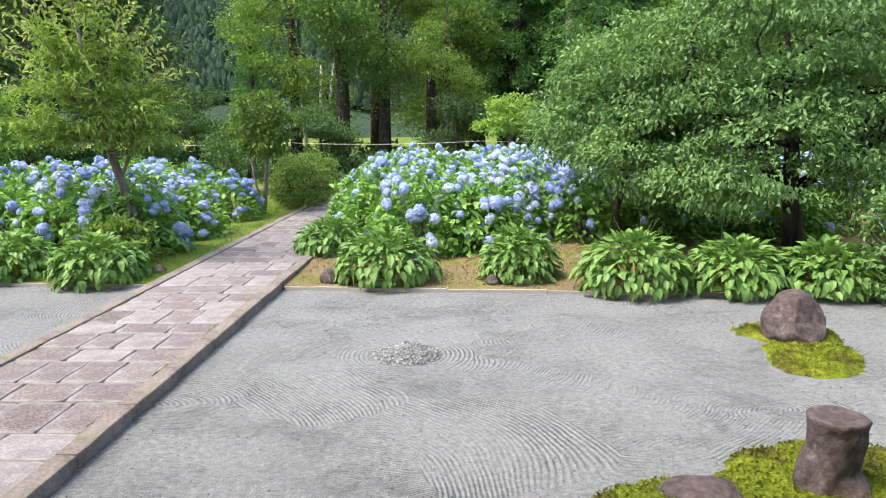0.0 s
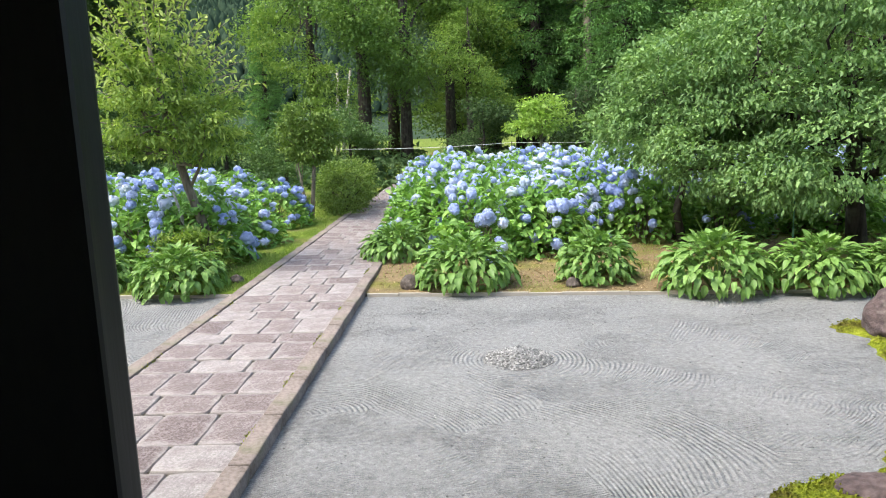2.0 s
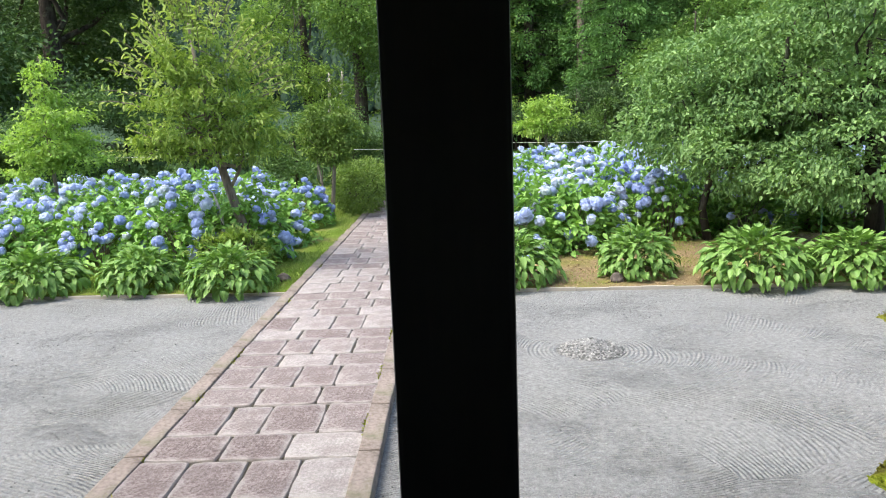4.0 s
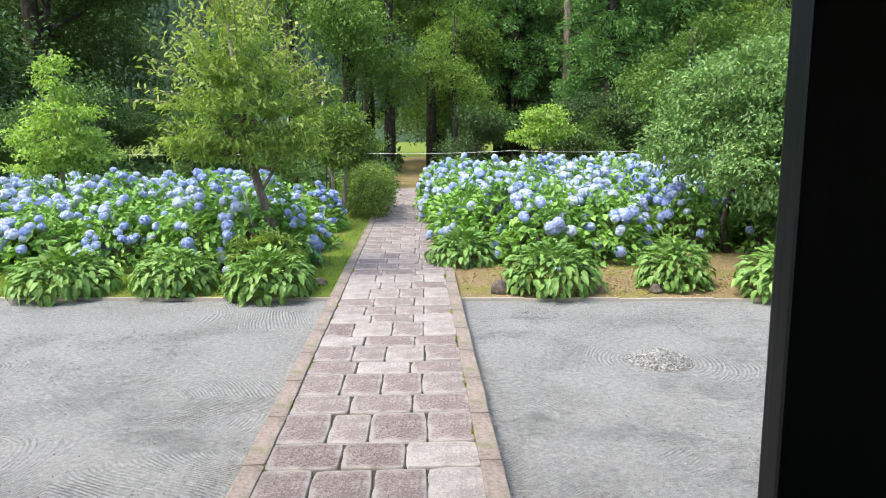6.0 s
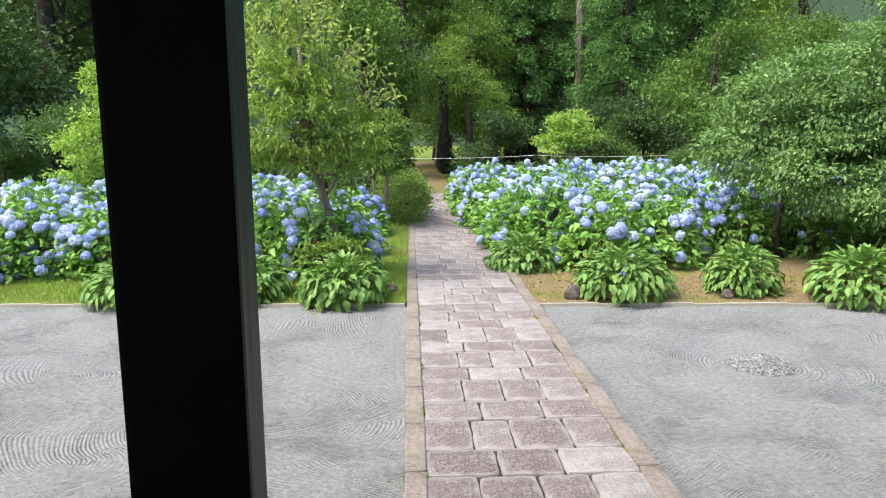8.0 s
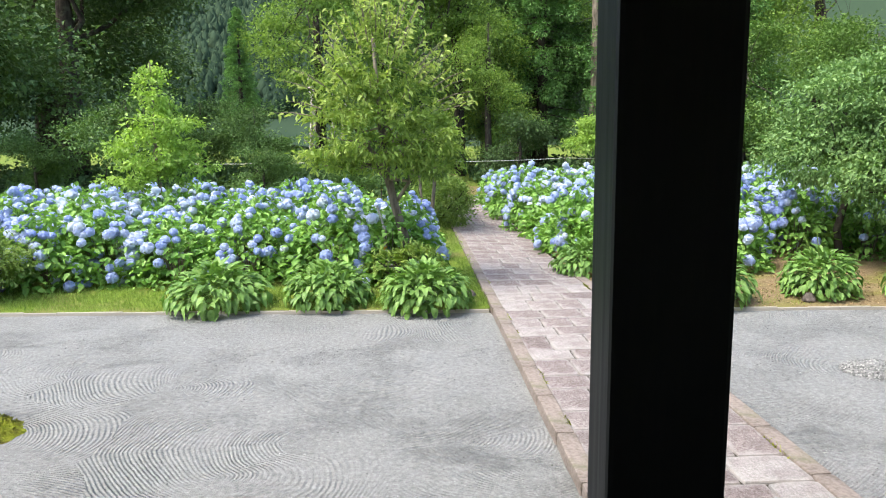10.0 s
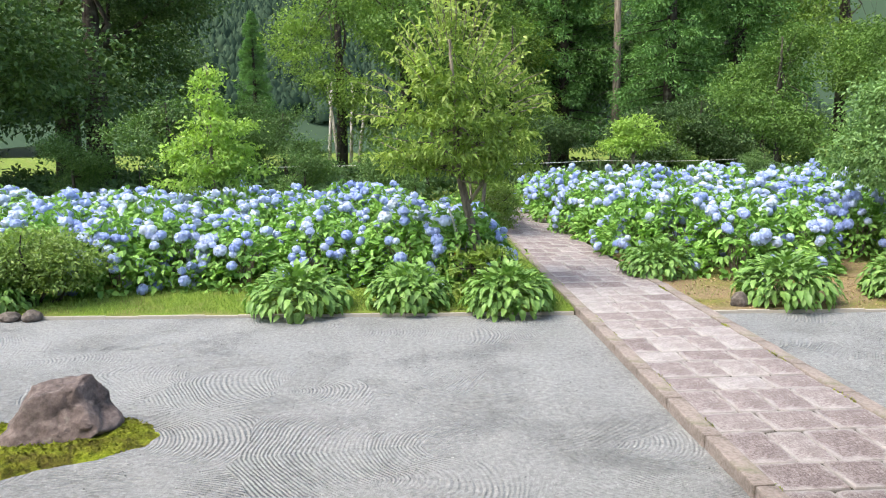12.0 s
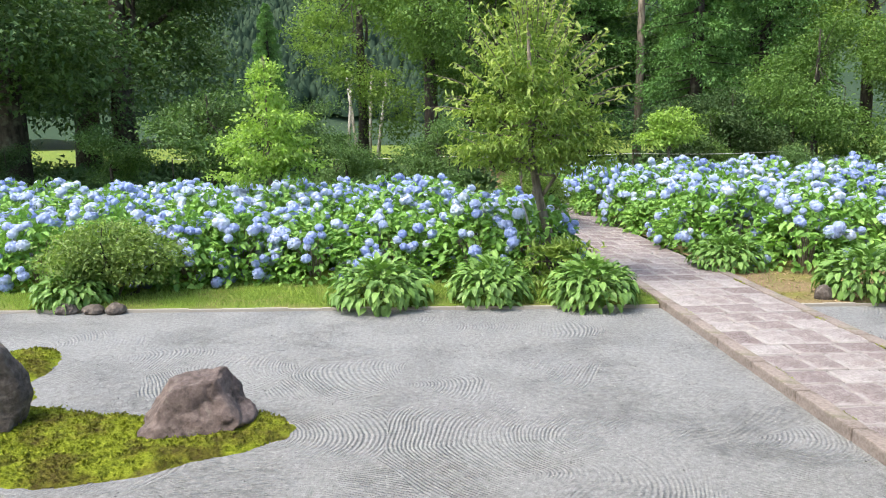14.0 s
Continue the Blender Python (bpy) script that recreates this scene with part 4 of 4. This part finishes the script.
shrub("weed_clump", -3.82, 8.12, [(0, 0, 0.3, 0.26, 0.22, 0.28), (-0.35, 0.1, 0.25, 0.2, 0.2, 0.24)], 70, 16, 0.05, 0.08, 0.35, GRASS, "light green leafy weeds at the foot of the plum", "weeds", True)

cherry = tree("cherry_tree", [(0, 0, 0), (-0.03, 0, 0.4), (-0.1, -0.02, 0.8), (-0.12, -0.05, 1.3), (-0.2, -0.1, 1.9), (-0.3, -0.1, 2.6)], [0.13, 0.11, 0.10, 0.085, 0.06, 0.03],
     [(-0.9, -0.7, 2.25, 1.15, 1.1, 1.0), (-1.55, -0.5, 1.45, 0.95, 0.9, 0.75), (0.2, -0.6, 2.6, 1.3, 1.2, 1.0), (-1.0, -1.5, 1.4, 0.95, 0.65, 0.85), (0.3, -1.5, 1.6, 1.1, 0.7, 0.85), (1.5, -0.6, 2.0, 1.0, 1.1, 1.0), (-1.7, -0.3, 2.2, 0.95, 0.9, 0.7), (-0.6, -0.9, 3.1, 1.1, 1.0, 0.6), (1.2, -1.4, 1.3, 0.9, 0.7, 0.7), (-1.5, -1.2, 0.95, 0.6, 0.45, 0.30), (0.3, -1.3, 0.95, 0.6, 0.5, 0.34), (1.2, -1.0, 0.9, 0.7, 0.5, 0.4), (-2.1, -0.7, 1.15, 0.6, 0.5, 0.5), (-0.5, -1.6, 3.0, 1.0, 0.8, 0.6), (1.0, -1.5, 2.9, 1.0, 0.8, 0.7)],
     900, 68, 0.10, 0.06, 0.52, CHERRY_LEAF, BARK_DARK, "broad spreading tree with glossy drooping leaves over the hostas", limbs=34, fine=True, shell=0.6, hang=0.35,
     forks=[([(-0.03, 0, 0.45), (-0.5, -0.3, 1.0), (-1.1, -0.6, 1.6), (-1.6, -0.6, 2.0)], [0.08, 0.065, 0.05, 0.03]), ([(-0.1, 0, 0.7), (0.4, -0.5, 1.2), (0.9, -0.9, 1.8)], [0.075, 0.06, 0.035])])
at(cherry, pose(4.02, 9.2, 0.03))
t = tree("cherry_tree", [(0, 0, 0), (-0.08, 0, 0.4), (0.02, 0, 0.8), (0.0, 0, 1.3), (-0.05, 0, 1.8)], [0.055, 0.045, 0.04, 0.032, 0.015],
     [(-0.05, 0, 1.85, 0.75, 0.7, 0.62), (-0.45, -0.1, 1.35, 0.6, 0.55, 0.45), (0.5, -0.1, 1.5, 0.65, 0.6, 0.55)],
     240, 62, 0.09, 0.06, 0.52, CHERRY_LEAF, BARK_DARK, "smaller spreading tree among the hydrangeas", limbs=14, fine=True, shell=0.6, hang=0.25)
at(t, pose(1.96, 9.42, 0.03) @ Matrix.Diagonal((1.08, 1.08, 1.12, 1)))

t = tree("young_tree", [(0, 0, 0), (0.03, 0, 0.8), (0.0, 0, 1.6), (0.02, 0, 2.2), (0.0, 0, 2.8)], [0.04, 0.032, 0.024, 0.014, 0.004],
         [(0, 0, 1.5, 0.68, 0.6, 0.3), (0.15, 0, 1.9, 0.5, 0.45, 0.25), (0.0, 0, 2.35, 0.22, 0.22, 0.3), (0.0, 0, 2.7, 0.13, 0.13, 0.28), (-0.35, 0, 1.15, 0.5, 0.45, 0.2), (0.45, 0, 1.2, 0.45, 0.4, 0.2)], 130, 40, 0.08, 0.078, 0.55, BRIGHT_LEAF, BARK, "young upright tree with bright yellow-green leaves", limbs=14, shell=0.4)
at(t, pose(-7.86, 11.6, 0.03) @ Matrix.Diagonal((1.0, 1.0, 1.05, 1)))
t = tree("young_tree", [(0, 0, 0), (0.02, 0, 0.5), (0.0, 0, 1.0), (0, 0, 1.4)], [0.05, 0.04, 0.03, 0.01],
         [(0.1, 0, 1.4, 0.55, 0.5, 0.26), (0.05, 0, 1.75, 0.42, 0.4, 0.22), (-0.3, 0, 1.3, 0.4, 0.35, 0.18)], 110, 26, 0.08, 0.09, 0.5, BRIGHT_LEAF, BARK, "small spreading tree with bright yellow-green leaves", limbs=12, shell=0.4)
at(t, pose(1.0, 18.5, 0.03) @ Matrix.Diagonal((1.15, 1.15, 1.14, 1)))

# ---- woods behind ----


def wood_tree(name, height, spread, low, material, bark, label, leaf=0.135, clusters=260, per=44, lean=0.0, girth=1.0):
    blobs = []
    for i in range(24):
        f = ((i * 0.618) % 1.0) ** 0.9
        w = spread * (0.55 + 0.5 * math.sin(math.pi * min(1, 0.15 + f * 0.85)))
        az, out = i * 2.4, 0.35 + 0.4 * ((i * 0.37) % 1.0)
        blobs.append((math.cos(az) * w * out, math.sin(az) * w * out, low + (height - low) * f, w * 0.40, w * 0.40, max(w * 0.22, (height - low) * 0.06)))
    trunk = [(0, 0, -0.1), (0.05, 0, height * 0.25), (lean * 0.5, 0.05, height * 0.5), (lean, 0, height * 0.78), (lean, 0, height * 0.97)]
    r = height * 0.022 * girth
    return tree(name, trunk, [r * 1.25, r, r * 0.8, r * 0.45, r * 0.1], blobs, clusters, per, leaf * 2.1, leaf, 0.6, material, bark, label, limbs=16, shell=0.72, group="trees of the wood")


def cedar(name, height, spread, low, label):
    top = empty(name)
    tagged(top, label, "cedar tree", "trees of the wood")
    part("trunk", tube(bmesh.new(), [(0, 0, -0.1), (0.03, 0, height * 0.4), (0, 0, height)], [height * 0.02, height * 0.014, 0.02], 10), BARK_DARK, top, smooth=True)
    Ps, Ds, Ns, Ls = [], [], [], []
    bm = bmesh.new()
    z = low
    while z < height * 0.98:
        f = (z - low) / (height - low)
        R = spread * (1 - f) ** 0.75 + 0.15
        for _ in range(5):
            az = rng.uniform(0, 6.28)
            d = np.array([math.cos(az), math.sin(az), 0])
            tip = d * R * rng.uniform(0.75, 1.1) + np.array([0, 0, z - 0.16 * R])
            tube(bm, [(0, 0, z), tuple(tip)], [0.03, 0.008], 4)
            for u in (0.5, 0.75, 1.0):
                c = np.array([0, 0, z]) * (1 - u) + tip * u + rng.normal(size=3) * 0.08
                q = 0.14 + 0.13 * R * rng.uniform(0.6, 1.1)
                n = int(36 + 130 * q)
                o = random_ways(n, 0.25)
                Ps.append(c + o * q * rng.uniform(0.55, 1.05, (n, 1)) * np.array([1, 1, 0.8]))
                Ds.append(unit(o + d * 0.4 + rng.normal(size=(n, 3)) * 0.35 - np.array([0, 0, 0.35])))
                Ns.append(unit(o + np.array([0, 0, 0.8]) + rng.normal(size=(n, 3)) * 0.3))
                Ls.append(rng.uniform(0.08, 0.16, n))
        z += height * 0.022
    tagged(part("bough_frame", bm, BARK_DARK, top), kind="stuff")
    P, D, N, L = (np.concatenate(q) for q in (Ps, Ds, Ns, Ls))
    put_part("crown", leaves("crown", P, D, N, L, L * 0.42, CEDAR_LEAF, False), top)
    return top


w1 = at(wood_tree("broadleaf_tree", 11, 3.4, 3.4, FOREST_LEAF, BARK_DARK, "tall broadleaf tree with dense green crown in the wood"), pose(-4.8, 27.8, 0))
w2 = at(wood_tree("broadleaf_tree", 10, 3.0, 1.6, LIME_LEAF, BARK_DARK, "broadleaf tree with lighter green leaves in the wood"), pose(-7.6, 32, 0))
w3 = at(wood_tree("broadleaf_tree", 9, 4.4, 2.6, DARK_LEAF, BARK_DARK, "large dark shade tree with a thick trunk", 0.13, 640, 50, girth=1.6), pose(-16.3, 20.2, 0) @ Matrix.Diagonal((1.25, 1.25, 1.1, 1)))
c1 = at(cedar("cedar", 13, 1.9, 1.5, "tall cedar with drooping green sprays"), pose(4.6, 26, 0))
s1 = at(wood_tree("broadleaf_tree", 4.3, 1.7, 0.9, FOREST_LEAF, BARK_DARK, "round-topped green tree behind the hydrangeas", 0.085, 230, 62), pose(4.6, 18.2, 0))
# added shrubs; their darkened leaf colour makes the shaded band behind the bed
s3 = at(wood_tree("broadleaf_tree", 2.6, 1.3, 0.7, SHADE_LEAF, BARK_DARK, "added leafy shrub behind the hydrangeas, shade put into its dark leaf colour", 0.08, 160, 56), pose(2.2, 21.0, 0))
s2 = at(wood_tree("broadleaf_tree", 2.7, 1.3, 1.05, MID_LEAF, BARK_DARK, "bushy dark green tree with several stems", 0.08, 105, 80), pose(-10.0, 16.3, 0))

for src, rows in (
    (w1, ((-1.5, 34, 15, 1.1), (1.5, 33, 200, 1.0), (9.5, 33, 250, 1.1), (-3.3, 28.6, 310, 0.85), (-27, 34, 20, 1.2), (4, 42, 170, 1.3), (-31, 24, 70, 1.1))),
    (w2, ((-4.6, 36, 30, 1.2), (0.5, 40, 60, 1.2), (11.5, 27, 0, 1.0), (-23, 32, 220, 1.0), (-0.8, 27.5, 80, 0.6), (14, 40, 80, 1.2), (-1.6, 31, 120, 0.95), (2.4, 35, 200, 1.0))),
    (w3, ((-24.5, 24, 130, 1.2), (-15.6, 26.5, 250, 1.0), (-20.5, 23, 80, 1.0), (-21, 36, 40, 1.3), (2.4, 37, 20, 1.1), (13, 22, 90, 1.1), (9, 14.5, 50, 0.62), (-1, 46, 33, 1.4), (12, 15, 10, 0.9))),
    (c1, ((2.0, 31.5, 90, 1.1), (7.6, 27, 200, 1.1), (-14.8, 50, 300, 0.78), (0.2, 35, 20, 1.1), (11.5, 36, 70, 1.25), (6.9, 32, 45, 1.2))),
    (s1, ((6.9, 16.5, 120, 0.95), (8.4, 20, 60, 1.1), (2.9, 20.5, 30, 0.5))),
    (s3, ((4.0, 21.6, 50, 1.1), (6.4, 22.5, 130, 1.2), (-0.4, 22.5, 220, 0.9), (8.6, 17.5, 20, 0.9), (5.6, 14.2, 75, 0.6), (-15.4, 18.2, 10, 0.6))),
    (s2, ((-7.0, 15.7, 200, 0.58), (-12.6, 17.5, 140, 0.72), (-5.0, 16.6, 300, 0.72), (3.4, 16.4, 80, 0.5), (-4.2, 21.0, 95, 0.8), (-10.5, 24, 10, 1.1), (-8.6, 23, 40, 1.0), (-13, 26, 100, 1.1), (6.5, 12.8, 10, 0.7))),
):
    for x, y, rz, sc in rows:
        copy_thing(src, pose(x, y, 0, 0, 0, rz) @ Matrix.Diagonal((sc, sc, sc, 1)))

for x, y, lean in ((-8.6, 36, 0.3), (-8.1, 36.5, -0.5), (-7.6, 37, 0.2), (-7.2, 36.2, 0.6), (-1.7, 38, 0.4), (-1.2, 38.6, -0.3)):
    top = empty("birch_trunk", pose(x, y, 0))
    tagged(top, "pale slender birch trunk in the wood", "tree", "pale trunks in the wood")
    part("trunk", tube(bmesh.new(), [(0, 0, 0), (lean * 0.3, 0, 1.5), (lean, 0, 4.5)], [0.11, 0.09, 0.06], 8), BARK_PALE, top, smooth=True)

# bare conifer stem standing before the cedars
top = empty("bare_trunk", pose(3.9, 30.3, 0))
tagged(top, "bare straight conifer trunk with dead twigs", "tree", "trees of the wood")
part("trunk", tube(bmesh.new(), [(0, 0, 0), (0.05, 0, 4), (0.0, 0, 12)], [0.19, 0.16, 0.09], 10), BARK, top, smooth=True)
for i in range(22):
    z, az = 2.2 + i * 0.35, i * 2.4
    part("dead_twig", tube(bmesh.new(), [(0, 0, z), (math.cos(az) * 0.5, math.sin(az) * 0.5, z - 0.1), (math.cos(az) * 0.9, math.sin(az) * 0.9, z - 0.32)], [0.025, 0.015, 0.006], 4), BARK_DARK, top)

# undergrowth under the wood and behind the beds, leaf colour darkened for shade
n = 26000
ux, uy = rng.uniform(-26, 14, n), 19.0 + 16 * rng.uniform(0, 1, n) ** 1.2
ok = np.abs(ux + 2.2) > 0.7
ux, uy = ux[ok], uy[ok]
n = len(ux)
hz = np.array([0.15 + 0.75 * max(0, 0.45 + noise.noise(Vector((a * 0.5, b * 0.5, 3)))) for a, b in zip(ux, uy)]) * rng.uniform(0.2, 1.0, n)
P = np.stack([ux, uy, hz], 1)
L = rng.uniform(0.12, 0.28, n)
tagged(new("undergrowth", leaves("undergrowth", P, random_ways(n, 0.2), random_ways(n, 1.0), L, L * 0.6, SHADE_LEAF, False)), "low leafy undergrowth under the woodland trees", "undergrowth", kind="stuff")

# wooded hillside, with distance haze put into its bluish leaf colour


def hill_z(x, y):
    return -1 + max(0.0, y - 95) * 0.5 + 9 * noise.noise(Vector((x * 0.012, y * 0.012, 2)))


bm = bmesh.new()
bmesh.ops.create_grid(bm, x_segments=90, y_segments=50, size=1.0)
for v in bm.verts:
    x, y = v.co.x * 300 - 40, 85 + (v.co.y + 1) * 130
    v.co = Vector((x, y, hill_z(x, y) + 1.5 * noise.noise(Vector((x * 0.11, y * 0.11, 5)))))
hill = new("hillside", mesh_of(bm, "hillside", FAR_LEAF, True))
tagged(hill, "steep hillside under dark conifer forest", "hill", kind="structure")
vs, fs, k = [], [], 0
for i in range(11000):
    x, y = rng.uniform(-130, 60), 98 + 90 * rng.uniform(0, 1) ** 1.2
    z = hill_z(x, y)
    h, r, s = rng.uniform(2.2, 3.8), rng.uniform(0.7, 1.15), 5
    for j, (fz, fr) in enumerate(((0.0, 0.95), (0.45, 1.0), (0.78, 0.6), (1.0, 0.05))):
        a = np.arange(s) / s * 6.283 + j * 0.6
        q = rng.uniform(0.6, 1.35, s)
        vs.append(np.stack([x + np.cos(a) * r * fr * q, y + np.sin(a) * r * fr * q, z + h * fz + rng.uniform(-0.4, 0.4, s)], 1))
    idx = np.arange(4 * s).reshape(4, s) + k
    fs.append(np.stack([idx[:-1], np.roll(idx[:-1], -1, 1), np.roll(idx[1:], -1, 1), idx[1:]], -1).reshape(-1, 4))
    k += 4 * s
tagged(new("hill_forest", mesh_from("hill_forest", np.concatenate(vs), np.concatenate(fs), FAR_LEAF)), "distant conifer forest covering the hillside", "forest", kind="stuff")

# thin line strung behind the beds
rope = empty("boundary_line")
tagged(rope, "thin pale line strung between short stakes", "rope")
stakes = [(-12.0, 20.0), (-4.6, 19.0), (0.3, 19.2), (5.0, 19.5)]
for (xa, ya), (xb, yb) in zip(stakes, stakes[1:]):
    pts = [(xa + (xb - xa) * f, ya + (yb - ya) * f, 1.13 - 0.06 * 4 * f * (1 - f)) for f in np.linspace(0, 1, 9)]
    part("line", tube(bmesh.new(), pts, [0.005] * 9, 5), ROPE, rope)
for xa, ya in stakes:
    part("stake", tube(bmesh.new(), [(xa, ya, 0), (xa, ya, 1.16)], [0.016, 0.014], 8), BARK_DARK, rope)
stake = new("garden_stake", mesh_of(tube(bmesh.new(), [(0, 0, 0), (0, 0, 0.75)], [0.008, 0.008], 8), "garden_stake", GREEN_PIPE))
stake.location = (2.75, 8.05, 0.03)
tagged(stake, "thin green garden stake under the tree", "stake")

# ---- grass and litter ----


def blades(count, xr, yr, keep, length, material, name, label):
    x, y = rng.uniform(*xr, count), rng.uniform(*yr, count)
    ok = np.array([keep(a, b) for a, b in zip(x, y)])
    x, y = x[ok], y[ok]
    z = np.array([bed_height(a, b) for a, b in zip(x, y)])
    n = len(x)
    D = random_ways(n) * np.array([0.6, 0.6, 0]) + np.array([0, 0, 1.0])
    L = length * rng.uniform(0.5, 1.3, n)
    tagged(new(name, leaves(name, np.stack([x, y, z], 1), D, random_ways(n), L, np.full(n, 0.006), material, False, 0.1, 0.1)), label, "grass", kind="stuff")


blades(26000, (-10.5, -3.1), (7.2, 9.4), lambda x, y: edge_y(x) + 0.05 < y < left_front(x) + 0.3, 0.05, GRASS, "lawn_grass", "short bright green grass in front of the hydrangeas")
blades(9000, (-4.0, -3.08), (7.5, 15), lambda x, y: noise.noise(Vector((x * 1.5, y * 1.5, 1))) > -0.15, 0.04, GRASS, "verge_grass", "thin grass verge beside the stone path")
blades(5000, (-1.8, 4.5), (6.7, 9.5), lambda x, y: edge_y(x) + 0.06 < y and noise.noise(Vector((x * 1.3, y * 1.3, 6))) > 0.0, 0.035, GRASS, "sparse_grass", "sparse yellowish grass on the bare earth")
n = 1500
x = rng.uniform(-1.7, 4.5, n)
y = np.array([edge_y(a) for a in x]) + 0.06 + rng.uniform(0, 1.6, n)
P = np.stack([x, y, [bed_height(a, b) + 0.006 for a, b in zip(x, y)]], 1)
LITTER = leaf_material("leaf_litter", (0.10, 0.06, 0.03), (0.26, 0.17, 0.08), (0.46, 0.34, 0.18), 0.1)
tagged(new("leaf_litter", leaves("leaf_litter", P, random_ways(n) * np.array([1, 1, 0.1]), random_ways(n, 3), rng.uniform(0.02, 0.05, n), rng.uniform(0.012, 0.025, n), LITTER, False)), "dry brown leaves lying on the earth", "leaf litter", kind="stuff")

# ---- stone path ----
path = empty("stone_path", pose(0, 0, 0))
tagged(path, "straight path of pinkish granite slabs between low kerbs", "path", kind="structure")
bed = new("mortar_bed", mesh_of(box(bmesh.new(), PATH_X - 0.575, PATH_X + 0.575, 1.5, 20.5, -0.02, 0.052), "mortar_bed", JOINT))
bed.parent = path
tagged(bed, "dark earth and moss in the joints")


def slab_mesh(w, d, seed, material):
    """A worn slab with an uneven outline and rounded rim."""
    bm = bmesh.new()
    k = 5
    per = []
    for i in range(4 * k):
        side, f = i // k, (i % k) / k
        x, y = ((-1 + 2 * f, -1), (1, -1 + 2 * f), (1 - 2 * f, 1), (-1, 1 - 2 * f))[side]
        r = 1 - (0.05 if f == 0 else 0.0)
        per.append(Vector((x * r * w / 2, y * r * d / 2, 0)))
    def ring(inset, z):
        out = []
        for i, p in enumerate(per):
            j = 0.007 * noise.noise(Vector((p.x * 9, p.y * 9, seed * 5.1)))
            q = p - p.normalized() * (inset + 0.004 + j * 1.3)
            out.append(bm.verts.new((q.x, q.y, z + 0.003 * noise.noise(Vector((p.x * 8, p.y * 8, seed))))))
        return out
    rings = [ring(0, -0.03), ring(0.0, 0.012), ring(0.006, 0.021), ring(0.05, 0.024)]
    for r0, r1 in zip(rings, rings[1:]):
        for i in range(4 * k):
            j = (i + 1) % (4 * k)
            bm.faces.new((r0[i], r0[j], r1[j], r1[i]))
    bm.faces.new(rings[-1])
    return mesh_of(bm, "slab", material)


rows_y = [1.62, 1.92, 2.31, 2.61, 2.9, 3.31, 3.62, 4.04, 4.34, 4.75, 5.02, 5.40, 5.66, 6.08, 6.36, 6.68, 7.01, 7.44, 7.76, 8.16, 8.50, 8.87, 9.23, 9.61, 10.03, 10.44]
while rows_y[-1] < 20.2:
    rows_y.append(rows_y[-1] + (0.40 if len(rows_y) % 2 == 1 else 0.31) * rng.uniform(0.92, 1.06))
INNER = 1.118
WORN = {(4, 3), (5, 2), (10, 2), (11, 0), (12, 1), (12, 3), (13, 0), (13, 2), (14, 0), (16, 0), (16, 1), (16, 3), (17, 0), (18, 0), (18, 1), (18, 2), (18, 3), (9, 1), (21, 1), (22, 0), (26, 2)}
for i, (ya, yb) in enumerate(zip(rows_y, rows_y[1:])):
    count = 4 if i % 2 == 0 else 3
    cuts = np.linspace(0, 1, count + 1)
    cuts[1:-1] += rng.normal(size=count - 1) * 0.016
    for j in range(count):
        xa, xb = PATH_X - INNER / 2 + INNER * cuts[j], PATH_X - INNER / 2 + INNER * cuts[j + 1]
        put_part("slab", slab_mesh(xb - xa, yb - ya, i * 5 + j, PAVING_PALE if (i, j) in WORN else PAVING), path, pose((xa + xb) / 2, (ya + yb) / 2, 0.045 + rng.normal() * 0.002, rng.normal() * 0.4, rng.normal() * 0.4, rng.normal() * 0.5))


def kerb_mesh(length, seed):
    bm = bmesh.new()
    box(bm, -0.058, 0.058, 0, length - 0.008, -0.05, 0.082, 0.014)
    bmesh.ops.subdivide_edges(bm, edges=[e for e in bm.edges if abs(e.verts[0].co.y - e.verts[1].co.y) > length * 0.5], cuts=5)
    for v in bm.verts:
        v.co.x += 0.006 * noise.noise(Vector((v.co.y * 4, v.co.z * 9, seed)))
        v.co.z += 0.005 * noise.noise(Vector((v.co.y * 5, v.co.x * 9, seed + 3)))
    return mesh_of(bm, "kerb", KERB)


KERBS = [kerb_mesh(0.62, s) for s in range(5)]
for side, far in ((-1, 15.6), (1, 8.6)):
    y = 1.5
    while y < far:
        put_part("kerb", KERBS[rng.integers(5)], path, pose(PATH_X + side * (HALF - 0.055), y, 0, 0, 0, rng.normal() * 0.3))
        y += 0.62
n = 6000
my = rng.uniform(2, 8.5, n)
sd = rng.choice([-1, 1], n)
mx = PATH_X + sd * (0.553 + rng.normal(size=n) * 0.006)
ok = np.array([noise.noise(Vector((0.0 if s < 0 else 5.0, b * 2.3, 2))) > 0.17 for s, b in zip(sd, my)])
P = np.stack([mx, my, np.full(n, 0.062)], 1)[ok]
n = len(P)
put_part("joint_moss", leaves("joint_moss", P, random_ways(n, 1.0), random_ways(n), rng.uniform(0.015, 0.03, n), np.full(n, 0.012), MOSS, False), path, None, "green moss in the joint along the kerb", "stuff")
